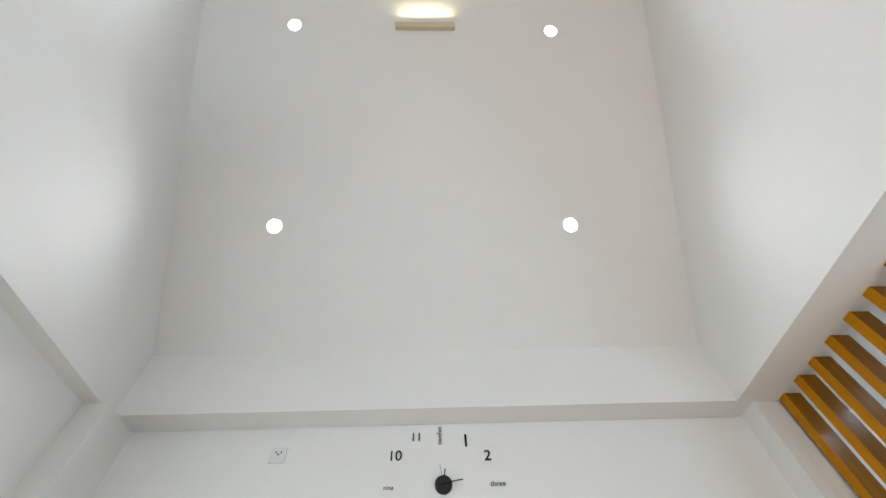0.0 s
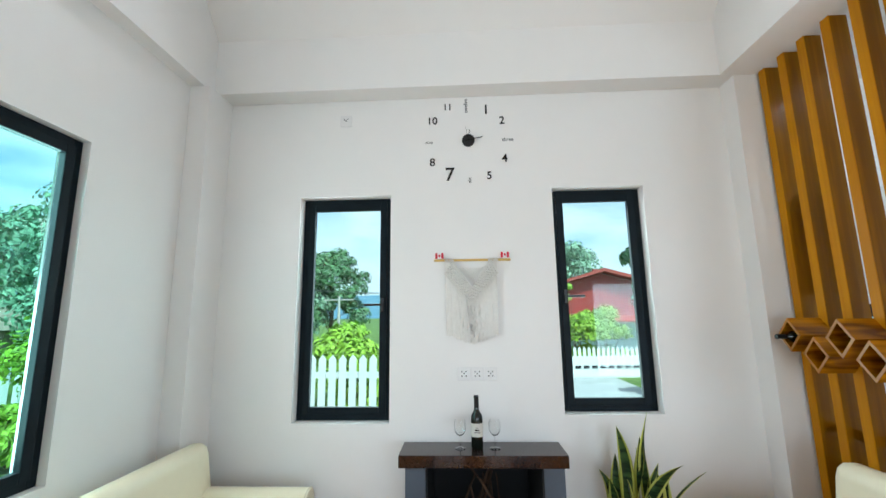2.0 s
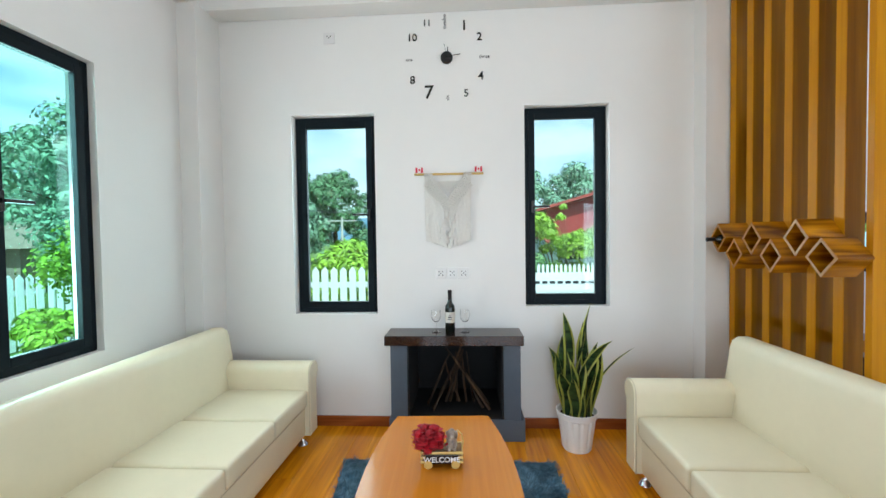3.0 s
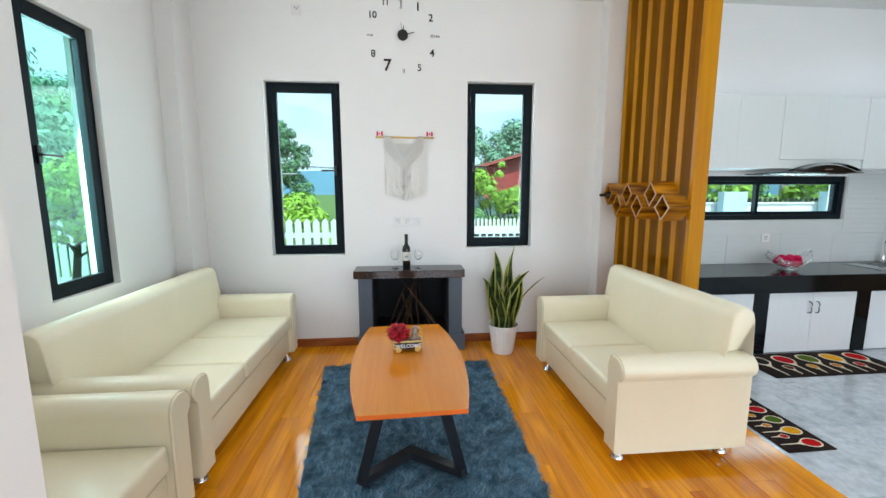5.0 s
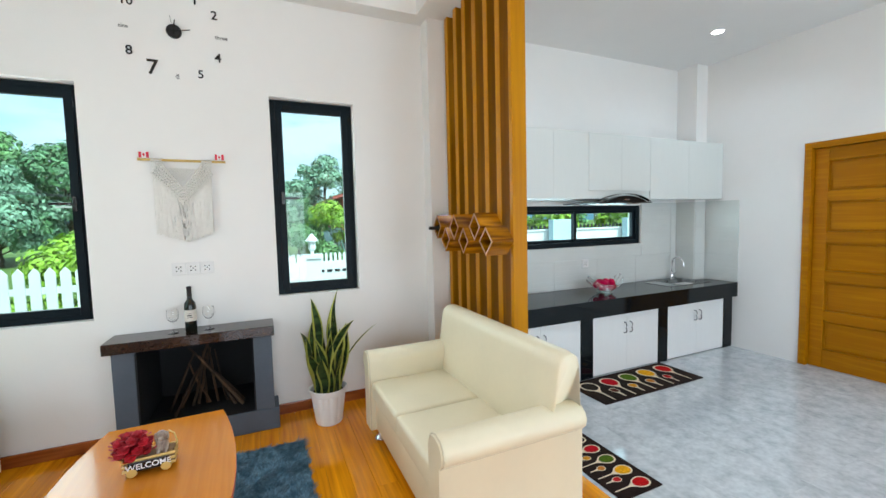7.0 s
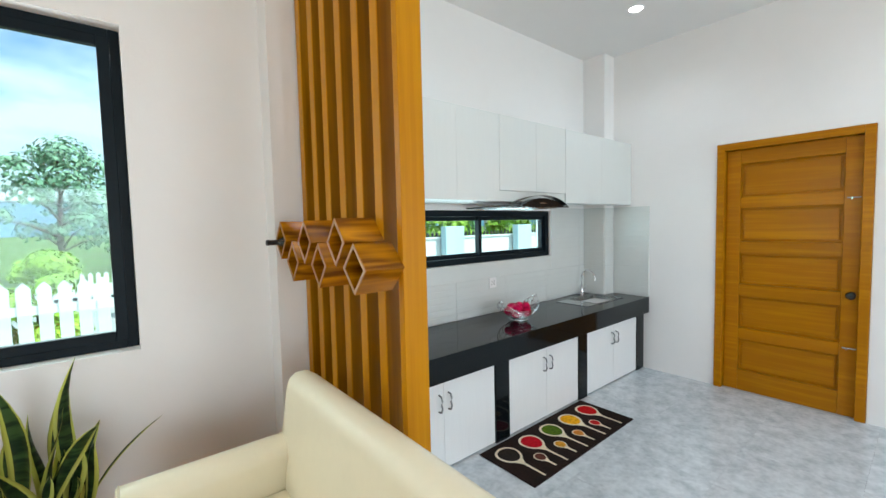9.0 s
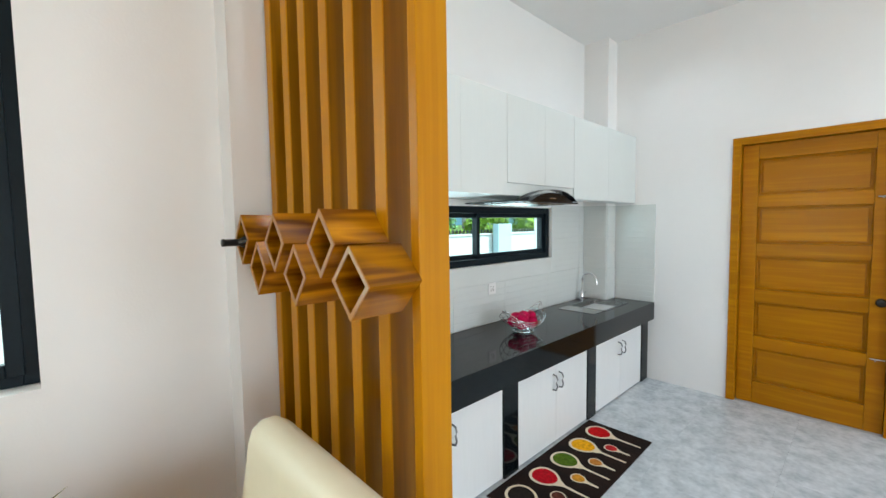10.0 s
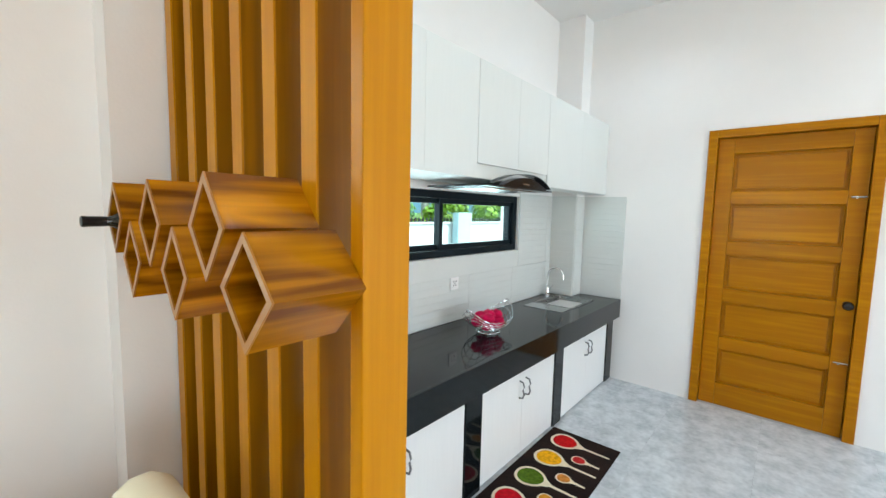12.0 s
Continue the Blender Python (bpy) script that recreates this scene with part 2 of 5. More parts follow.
M_ROSE = material("rose_red", (0.34, 0.0005, 0.010), 0.75, var=0.4, scale=30, rand=0.35)
M_BOTTLE = material("bottle_black", (0.006, 0.008, 0.006), 0.06, var=0.1)
M_LABEL = material("bottle_label", (0.62, 0.60, 0.55), 0.6, var=0.03)
M_FOIL = material("bottle_foil", (0.02, 0.02, 0.022), 0.35, 0.3, var=0.3, scale=30)
M_CLEAR = glass("clear_glass")
M_RUNG = material("wicker", (0.20, 0.11, 0.04), 0.7, var=0.4, scale=40, bump=0.5)
M_FRUIT = material("pink_fruit", (0.42, 0.002, 0.050), 0.6, spec=0.15, var=0.35, scale=25)
M_MAT = material("dark_mat", (0.008, 0.005, 0.004), 0.85, spec=0.15, var=0.3, scale=6, color2=(0.022, 0.009, 0.006), bump=0.3, bscale=300)
M_SPOON = material("printed_spoon", (0.74, 0.64, 0.46), 0.75, var=0.1, scale=20)
M_PANEL = material("downlight_rim", (0.8, 0.8, 0.8), 0.3)


# ---- building helpers ----
def box(bm, x0, y0, z0, x1, y1, z1, bevel=0.0, seg=2, m=None):
    r = bmesh.ops.create_cube(bm, size=1.0)
    vs = r["verts"]
    mat = Matrix.Translation(((x0 + x1) / 2, (y0 + y1) / 2, (z0 + z1) / 2)) @ Matrix.Diagonal((abs(x1 - x0), abs(y1 - y0), abs(z1 - z0), 1))
    bmesh.ops.transform(bm, matrix=mat, verts=vs)
    if bevel:
        es = list({e for v in vs for e in v.link_edges})
        r = bmesh.ops.bevel(bm, geom=es, offset=bevel, segments=seg, profile=0.6, affect="EDGES")
        vs = list({v for f in r["faces"] for v in f.verts} | {v for v in vs if v.is_valid})
    if m:
        bmesh.ops.transform(bm, matrix=m, verts=vs)
    return vs


def boxes(*rows, bevel=0.0):
    bm = bmesh.new()
    for r in rows:
        box(bm, *r, bevel=bevel)
    return bm


def prism(pts, lo, hi, axis="x"):
    """A polygon in the two other axes, pulled from lo to hi along an axis."""
    bm = bmesh.new()
    place = {"x": lambda a, b, c: (c, a, b), "y": lambda a, b, c: (a, c, b), "z": lambda a, b, c: (a, b, c)}[axis]
    a = [bm.verts.new(place(*p, lo)) for p in pts]
    b = [bm.verts.new(place(*p, hi)) for p in pts]
    bm.faces.new(a), bm.faces.new(b[::-1])
    for i in range(len(pts)):
        j = (i + 1) % len(pts)
        bm.faces.new((a[j], a[i], b[i], b[j]))
    bmesh.ops.recalc_face_normals(bm, faces=bm.faces)
    return bm


def lathe(bm, profile, seg=24, m=None):
    """Turned shape: (radius, z) rows."""
    rings = []
    for r, z in profile:
        rings.append([bm.verts.new((max(r, 1e-4) * math.cos(2 * math.pi * i / seg), max(r, 1e-4) * math.sin(2 * math.pi * i / seg), z)) for i in range(seg)])
    for a, b in zip(rings, rings[1:]):
        for i in range(seg):
            j = (i + 1) % seg
            bm.faces.new((a[i], a[j], b[j], b[i]))
    bm.faces.new(rings[0][::-1]), bm.faces.new(rings[-1])
    vs = [v for r in rings for v in r]
    if m:
        bmesh.ops.transform(bm, matrix=m, verts=vs)
    return bm


def tube(bm, pts, r, seg=8, closed=False):
    """A round bar along points; r a number or one per point."""
    pts = [Vector(p) for p in pts]
    n = len(pts)
    rs = r if isinstance(r, (list, tuple)) else [r] * n
    rings = []
    for i, p in enumerate(pts):
        d = (pts[(i + 1) % n] - pts[i - 1]) if closed else (pts[min(i + 1, n - 1)] - pts[max(i - 1, 0)])
        q = d.to_track_quat("Z", "Y")
        rings.append([bm.verts.new(p + q @ Vector((rs[i] * math.cos(2 * math.pi * k / seg), rs[i] * math.sin(2 * math.pi * k / seg), 0))) for k in range(seg)])
    pairs = list(zip(rings, rings[1:])) + ([(rings[-1], rings[0])] if closed else [])
    for a, b in pairs:
        for k in range(seg):
            bm.faces.new((a[k], a[(k + 1) % seg], b[(k + 1) % seg], b[k]))
    if not closed:
        bm.faces.new(rings[0][::-1]), bm.faces.new(rings[-1])
    return bm


def finish(bm, name, mat, smooth=0.0):
    me = bpy.data.meshes.new(name)
    bmesh.ops.recalc_face_normals(bm, faces=bm.faces)
    bm.to_mesh(me)
    bm.free()
    me.materials.append(mat)
    if smooth:
        me.shade_smooth()
        me.set_sharp_from_angle(angle=radians(smooth))
    return me


def part(name, bm, mat, parent=None, label="", smooth=0.0, m=None, kind=""):
    ob = new(name, finish(bm, name, mat, smooth) if isinstance(bm, bmesh.types.BMesh) else bm)
    if parent:
        ob.parent = parent
    if m:
        ob.matrix_basis = m
    return tagged(ob, label, kind=kind)


def thing(name, label, category, m=None, group=""):
    ob = tagged(new(name), label, category, group)
    if m:
        ob.matrix_basis = m
    return ob


def structure(name, bm, mat, label="", smooth=0.0):
    return part(name, bm, mat, None, label, smooth, kind="structure")


def text_mesh(text, size, depth, mat, m, spread=1.0):
    cu = bpy.data.curves.new("writing", "FONT")
    cu.offset = size * 0.010
    cu.body, cu.size, cu.extrude, cu.align_x, cu.align_y, cu.space_character = text, size, depth, "CENTER", "CENTER", spread
    ob = bpy.data.objects.new("writing", cu)
    me = bpy.data.meshes.new_from_object(ob)
    bpy.data.objects.remove(ob)
    me.transform(m)
    me.materials.clear()
    me.materials.append(mat)
    return me


FACE = pose(0, 0, 0, 90, 0, 0)   # letters that face -y


def pierced(axis, lo, hi, a0, a1, z0, z1, holes):
    """A wall from lo to hi across its thickness, a0..a1 along, with rectangular holes (a, a, z, z)."""
    bm = bmesh.new()
    xs = sorted({a0, a1, *[h[0] for h in holes], *[h[1] for h in holes]})
    zs = sorted({z0, z1, *[h[2] for h in holes], *[h[3] for h in holes]})
    solid = lambda i, j: 0 <= i < len(xs) - 1 and 0 <= j < len(zs) - 1 and not any(h[0] <= (xs[i] + xs[i + 1]) / 2 <= h[1] and h[2] <= (zs[j] + zs[j + 1]) / 2 <= h[3] for h in holes)
    P = (lambda a, t, z: (a, t, z)) if axis == "x" else (lambda a, t, z: (t, a, z))
    cache = {}

    def v(a, t, z):
        k = (a, t, z)
        if k not in cache:
            cache[k] = bm.verts.new(P(*k))
        return cache[k]
    for i in range(len(xs) - 1):
        for j in range(len(zs) - 1):
            if not solid(i, j):
                continue
            x, X, z, Z = xs[i], xs[i + 1], zs[j], zs[j + 1]
            bm.faces.new([v(x, lo, z), v(X, lo, z), v(X, lo, Z), v(x, lo, Z)])
            bm.faces.new([v(x, hi, z), v(x, hi, Z), v(X, hi, Z), v(X, hi, z)])
            for di, dj, q in ((-1, 0, ((x, z), (x, Z))), (1, 0, ((X, z), (X, Z))), (0, -1, ((x, z), (X, z))), (0, 1, ((x, Z), (X, Z)))):
                if not solid(i + di, j + dj):
                    (p, pz), (r, rz) = q
                    bm.faces.new([v(p, lo, pz), v(r, lo, rz), v(r, hi, rz), v(p, hi, pz)])
    return bm


# ---- shell of the house ----
WIN_L, WIN_R = (-0.165, 0.508, 0.903, 2.495), (1.68, 2.325, 0.958, 2.518)
WIN_K, WIN_S = (3.24, 5.69, 1.205, 1.655), (1.12, 1.665, 0.88, 2.525)
FIRE = (0.775, 1.48, 0.16, 0.70)
TH = 0.18
structure("floor", boxes((XW - 0.2, YR - 0.3, -0.2, XK + 0.2, YF + TH, -0.012)), M_GREY, "concrete slab under the boards and tiles")
structure("wall_front", pierced("x", YF, YF + TH, XW - TH, XK + TH, -0.2, 3.675, [WIN_L, WIN_R, WIN_K, FIRE]), M_WALL, "white painted plaster wall with tall narrow windows")
structure("wall_side", pierced("y", XW - TH, XW, YR, YF, -0.2, ZB, [WIN_S]), M_WALL, "white painted plaster wall with a tall window")
structure("wall_kitchen", pierced("y", XK, XK + TH, YR, YF, -0.2, ZK + 0.12, [(0.43, 1.412, -0.01, 2.195)]), M_WALL, "white painted kitchen wall with a door")
structure("wall_rear", pierced("x", YR - TH, YR, XW - TH, XK + TH, -0.2, 3.9, [(0.1, 2.5, 0.0, 2.3), (4.1, 5.9, 0.0, 2.3)]), M_WALL, "white rear wall with wide glazed openings")
structure("wall_partition", boxes((XW, -0.85, 0.0, 0.55, -0.65, 3.6)), M_WALL, "white painted end of a partition wall")
GABLE = [(YF, ZB), (YF, ZC), (YS, ZC), (YRIDGE, ZRIDGE), (2 * YRIDGE - YS, ZC), (YR, ZC), (YR, ZB)]
structure("wall_gable", prism(GABLE, XW - TH, -0.78), M_WALL, "white painted upper wall and beam under the slope")
structure("wall_upper", prism(GABLE, XB, XB2), M_WALL, "white painted beam and upper wall over the slats")
structure("beam", boxes((-0.78, YS, ZB, XB, YF - 0.003, ZC + 0.05)), M_WALL, "white painted concrete beam above the clock wall")
structure("column", boxes((XW, 2.343, 0.0, -0.737, YF, ZB)), M_WALL, "white painted corner pier")
structure("column", boxes((2.948, 2.475, 0.0, 3.196, YF, ZB)), M_WALL, "white painted pier beside the wooden slats")
structure("column", boxes((6.30, 2.385, 0.75, XK, YF, ZK)), M_WALL, "white kitchen corner pier")
SL = [(YS, ZC), (YRIDGE, ZRIDGE), (2 * YRIDGE - YS, ZC), (YR, ZC), (YR, ZC + 0.14), (2 * YRIDGE - YS, ZC + 0.16), (YRIDGE, ZRIDGE + 0.2), (YS, ZC + 0.2), (YF + TH, ZC + 0.03), (YF + TH, ZC)]
structure("ceiling", prism(SL, XW - TH, XB2), M_CEIL, "off-white painted sloping ceiling")
structure("ceiling_kitchen", boxes((XB2, YR, ZK, XK + TH, YF, ZK + 0.12)), M_CEIL, "white painted flat kitchen ceiling")
structure("skirting", boxes((-0.737, YF - 0.018, 0.0, 0.628, YF - 0.002, 0.082), (1.638, YF - 0.018, 0.0, 2.947, YF - 0.002, 0.082), bevel=0.004), M_SKIRT, "reddish varnished wooden skirting board")
structure("skirting", boxes((XW + 0.001, -0.64, 0.0, XW + 0.018, 2.34, 0.082), bevel=0.004), M_SKIRT, "reddish varnished wooden skirting board")


# ---- windows ----
def ring(bm, a0, a1, z0, z1, w, y0, y1, bevel=0.004):
    box(bm, a0, y0, z0, a0 + w, y1, z1, bevel)
    box(bm, a1 - w, y0, z0, a1, y1, z1, bevel)
    box(bm, a0 + w, y0, z0, a1 - w, y1, z0 + w, bevel)
    box(bm, a0 + w, y0, z1 - w, a1 - w, y1, z1, bevel)


def casement(name, w, h, handle_side, m, label, pane=None):
    """Dark aluminium window, lower left corner of the opening at the origin, facing -y."""
    win = thing(name, label, "window", m)
    tagged(win, kind="structure")
    bm = bmesh.new()
    ring(bm, 0.001, w - 0.001, 0.001, h - 0.001, 0.045, 0.085, 0.155)
    frame_ob = part("window_frame", bm, M_FRAME, win)
    bm = bmesh.new()
    ring(bm, 0.040, w - 0.040, 0.040, h - 0.040, 0.05, 0.075, 0.112)
    sash = part("sash", bm, M_FRAME, win)
    part("pane", boxes((0.085, 0.090, 0.085, w - 0.085, 0.096, h - 0.085)), pane or M_GLASS, win).visible_shadow = False
    x = w - 0.07 if handle_side > 0 else 0.07
    bm = bmesh.new()
    box(bm, x - 0.012, 0.058, h * 0.5 - 0.05, x + 0.012, 0.076, h * 0.5 + 0.05, 0.004)
    box(bm, min(x, x - handle_side * 0.13), 0.040, h * 0.5 - 0.009, max(x, x - handle_side * 0.13), 0.054, h * 0.5 + 0.009, 0.004)
    box(bm, x - 0.008, 0.048, h * 0.5 - 0.008, x + 0.008, 0.07, h * 0.5 + 0.008)
    part("window_handle", bm, M_BLACK, win, "black lever handle")
    return win


casement("window_1", WIN_L[1] - WIN_L[0], WIN_L[3] - WIN_L[2], 1, pose(WIN_L[0], YF, WIN_L[2]), "dark grey aluminium casement window, closed, beside the fireplace")
casement("window_2", WIN_R[1] - WIN_R[0], WIN_R[3] - WIN_R[2], -1, pose(WIN_R[0], YF, WIN_R[2]), "dark grey aluminium casement window, closed, above the potted plant")
casement("window_3", WIN_S[1] - WIN_S[0], WIN_S[3] - WIN_S[2], -1, pose(XW + 0.042, WIN_S[0], WIN_S[2], 0, 0, 90), "dark grey aluminium casement window, closed, above the long sofa", M_GLASS_T)

win = tagged(thing("window_4", "dark grey aluminium sliding window, closed, over the kitchen counter", "window", pose(WIN_K[0], YF, WIN_K[2])), kind="structure")
kw, kh = WIN_K[1] - WIN_K[0], WIN_K[3] - WIN_K[2]
bm = bmesh.new()
ring(bm, 0.001, kw - 0.001, 0.001, kh - 0.001, 0.05, 0.02, 0.12)
part("window_frame", bm, M_FRAME, win)
mull = 4.74 - WIN_K[0]
for i, (a, b, y) in enumerate(((0.05, 0.72, 0.045), (0.70, mull + 0.02, 0.075), (mull - 0.02, kw - 0.05, 0.045))):
    bm = bmesh.new()
    ring(bm, a, b, 0.05, kh - 0.05, 0.035, y, y + 0.025, 0.003)
    sash = part("sash", bm, M_FRAME, win)
    part("pane", boxes((a + 0.03, y + 0.010, 0.08, b - 0.03, y + 0.015, kh - 0.08)), M_GLASS, sash).visible_shadow = False


# ---- kitchen door ----
def kitchen_door():
    y0, y1, zt = 0.43, 1.412, 2.195
    fr = tagged(thing("door_1", "varnished orange-brown wooden five-panel door, closed, in the kitchen wall", "door"), kind="structure")
    x = XK
    d = 0.025
    bm = bmesh.new()
    for r in ((y0 + 0.002, 0.0, y0 + 0.062, zt - 0.002), (y1 - 0.062, 0.0, y1 - 0.002, zt - 0.002), (y0 + 0.062, zt - 0.062, y1 - 0.062, zt - 0.002)):
        box(bm, x - 0.018, r[0], r[1], x + 0.13, r[2], r[3], 0.004)
    for r in ((y0 + 0.0625, 0.0, y0 + 0.08, zt - 0.0625), (y1 - 0.08, 0.0, y1 - 0.0625, zt - 0.0625), (y0 + 0.08, zt - 0.08, y1 - 0.08, zt - 0.0625)):
        box(bm, x + 0.089, r[0], r[1], x + 0.128, r[2], r[3], 0.002)
    part("door_frame", bm, M_DOOR, fr)
    part("sill", boxes((x + 0.0005, y0 + 0.063, -0.0095, x + 0.128, y1 - 0.063, 0.001)), material("grey_sill", (0.42, 0.45, 0.48), 0.15, var=0.1), fr, "grey stone door sill")
    x += d
    leaf = part("door_leaf", boxes((x + 0.045, y0 + 0.066, 0.0015, x + 0.062, y1 - 0.066, zt - 0.066)), M_DOOR, fr)
    a, b = y0 + 0.066, y1 - 0.066
    rails = (0.0016, 0.185, 0.468, 0.565, 0.853, 0.958, 1.227, 1.335, 1.625, 1.721, 2.01, zt - 0.066)
    part("stile", boxes((x + 0.012, a, 0.0016, x + 0.045, a + 0.095, zt - 0.066), bevel=0.003), M_DOOR, leaf)
    part("stile", boxes((x + 0.012, b - 0.105, 0.0016, x + 0.045, b, zt - 0.066), bevel=0.003), M_DOOR, leaf)
    for i in range(0, 12, 2):
        part("rail", boxes((x + 0.012, a + 0.0955, rails[i], x + 0.045, b - 0.1055, rails[i + 1]), bevel=0.003), M_DOOR, leaf)
    for i in range(1, 11, 2):
        bm = bmesh.new()
        z0, z1, p, q = rails[i] + 0.001, rails[i + 1] - 0.001, a + 0.097, b - 0.107
        box(bm, x + 0.036, p + 0.022, z0 + 0.022, x + 0.0449, q - 0.022, z1 - 0.022, 0.005)
        for s in ((p, z0, p + 0.008, z1), (q - 0.008, z0, q, z1), (p + 0.008, z0, q - 0.008, z0 + 0.008), (p + 0.008, z1 - 0.008, q - 0.008, z1)):
            box(bm, x + 0.036, s[0], s[1], x + 0.0449, s[2], s[3], 0.004)
        part("panel", bm, M_DOOR, leaf)
    bm = bmesh.new()
    lathe(bm, [(0.026, 0), (0.026, 0.008), (0.012, 0.012), (0.012, 0.03), (0.027, 0.042), (0.030, 0.055), (0.022, 0.068), (0.0, 0.07)], 20, pose(x + 0.018, 0.535, 0.94, 0, -90, 0))
    part("door_handle", bm, M_BLACK, fr, "dark round door knob", 40)
    for z in (1.675, 0.532):
        bm = boxes((x + 0.012, 0.502, z - 0.012, x + 0.018, 0.59, z + 0.012), bevel=0.002)
        tube(bm, [(x + 0.006, 0.50, z), (x + 0.006, 0.575, z)], 0.005)
        box(bm, x - 0.006, 0.545, z - 0.012, x + 0.008, 0.553, z + 0.004)
        part("bolt", bm, M_BRUSHED, fr, "small bright sliding bolt")


kitchen_door()


# ---- kitchen ----
def kitchen():
    y0 = 2.0
    top = thing("worktop", "polished black granite worktop with a deep front edge, over white cupboards", "worktop")
    for q in ((3.198, y0, 0.711, 5.7995, YF - 0.012, 0.75), (6.2905, y0, 0.711, XK - 0.002, 2.383, 0.75), (5.80, y0, 0.711, 6.29, 2.17, 0.75), (5.80, 2.51, 0.711, 6.29, YF - 0.012, 0.75)):
        part("slab", boxes(q), M_GRANITE, top)
    part("front_edge", boxes((3.198, y0 - 0.003, 0.59, XK - 0.002, y0 + 0.018, 0.7515), bevel=0.002), M_GRANITE, top)
    for a, b in ((3.20, 3.325), (4.25, 4.39), (5.283, 5.413), (6.345, XK - 0.002)):
        part("pier", boxes((a, 2.052, 0.0, b, YF - 0.004, 0.711)), M_GRANITE, top)
    for a, b in ((3.33, 4.245), (4.395, 5.278), (5.418, 6.34)):
        cab = thing("base_cabinet", "white laminate double-door kitchen cupboard, closed, under the black worktop", "cabinet", group="kitchen base cabinets")
        part("body", boxes((a, 2.078, 0.004, b, YF - 0.01, 0.708)), M_CAB, cab)
        mid = (a + b) / 2
        for p, q, s in ((a + 0.002, mid - 0.001, -1), (mid + 0.001, b - 0.002, 1)):
            d = part("door", boxes((p, 2.06, 0.01, q, 2.077, 0.70), bevel=0.0015), M_CAB, cab)
            h = mid + s * 0.038
            bm = tube(bmesh.new(), [(h, 2.06, 0.49), (h, 2.035, 0.485), (h, 2.026, 0.46), (h, 2.034, 0.436), (h, 2.026, 0.412), (h, 2.035, 0.387), (h, 2.06, 0.382)], 0.0055, 8)
            part("handle", bm, M_HANDLE, d, "curved dark steel handle", 50)
    for a, b, z0, split in ((3.198, 3.628, 1.705, 3.412), (3.63, 4.468, 1.705, 4.049), (4.47, 5.303, 1.785, 4.90), (5.305, 6.486, 1.705, 5.90)):
        cab = thing("wall_cabinet", "white laminate wall cupboard, closed, over the kitchen counter", "cabinet", group="kitchen wall cabinets")
        yb = YF - 0.004 if b < 6 else 2.382
        part("body", boxes((a, 2.209, 1.705, b, yb, 2.335)), M_CAB_DIM, cab)
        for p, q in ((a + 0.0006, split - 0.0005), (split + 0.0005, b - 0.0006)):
            part("door", boxes((p, 2.19, z0, q, 2.2085, 2.335), bevel=0.0005), M_CAB_DIM, cab)
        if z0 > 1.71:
            part("panel", boxes((a + 0.0015, 2.1995, 1.707, b - 0.0015, 2.2085, z0 - 0.003)), M_CAB_DIM, cab)
    # cooker hood: curved glass, black body
    hood = thing("cooker_hood", "black curved-glass cooker hood under the wall cupboards", "cooker hood")
    xc, hw = 4.90, 0.355
    arc = lambda u, k=1.0: 1.678 + 0.076 * k * (1 - u * u)
    n = 20
    rows = []
    for yy, k in ((2.185, 1.0), (2.15, 1.0), (2.115, 0.99), (2.10, 0.97)):
        rows.append([Vector((xc + hw * (2 * i / n - 1), yy + 0.035 * (2 * i / n - 1) ** 2 * (yy < 2.18), arc(2 * i / n - 1, k))) for i in range(n + 1)])
    bm = bmesh.new()
    rows = [[bm.verts.new(v) for v in r] for r in rows]
    for p, q in zip(rows, rows[1:]):
        for i in range(n):
            bm.faces.new((p[i], p[i + 1], q[i + 1], q[i]))
    bmesh.ops.solidify(bm, geom=bm.faces[:], thickness=0.006)
    part("canopy", bm, M_SMOKE, hood, "smoked glass canopy", 40)
    pts = [(xc + 0.02 + 0.27 * u, 1.672 + 0.062 * (1 - u * u)) for u in np.linspace(1, -1, 15)]
    part("body", prism(pts, 2.135, 2.188, "y"), M_HOOD, hood, "glossy black curved front")
    part("control_strip", boxes((xc - 0.03, 2.1325, 1.690, xc + 0.05, 2.1345, 1.698)), M_BRUSHED, hood)
    part("base_plate", boxes((4.47, 2.13, 1.662, 5.26, 2.56, 1.671), bevel=0.002), M_HOOD, hood)
    part("filter", boxes((4.56, 2.20, 1.656, 5.17, 2.5, 1.6615)), M_BRUSHED, hood)
    # sink
    sink = thing("sink", "stainless steel sink sunk in the black worktop", "sink")
    bm = bmesh.new()
    x0, x1, a, b, zb = 5.80, 6.29, 2.17, 2.51, 0.60
    ring2 = [(x0 - 0.012, x1 + 0.008, a - 0.012, b + 0.012, 0.753), (x0 + 0.012, x1 - 0.012, a + 0.012, b - 0.012, 0.754), (x0 + 0.02, x1 - 0.02, a + 0.02, b - 0.02, 0.74), (x0 + 0.035, x1 - 0.035, a + 0.035, b - 0.035, zb)]
    loops = []
    for p, q, r, s, z in ring2:
        cr, pts = 0.03, []
        for cx, cy, st in ((q - cr, s - cr, 0), (p + cr, s - cr, 90), (p + cr, r + cr, 180), (q - cr, r + cr, 270)):
            for k in range(4):
                t = radians(st + 30 * k)
                pts.append(bm.verts.new((cx + cr * math.cos(t), cy + cr * math.sin(t), z)))
        loops.append(pts)
    for u, v in zip(loops, loops[1:]):
        for i in range(16):
            bm.faces.new((u[i], u[(i + 1) % 16], v[(i + 1) % 16], v[i]))
    bm.faces.new(loops[-1])
    bmesh.ops.solidify(bm, geom=bm.faces[:], thickness=0.0015)
    part("basin", bm, M_BRUSHED, sink, smooth=40)
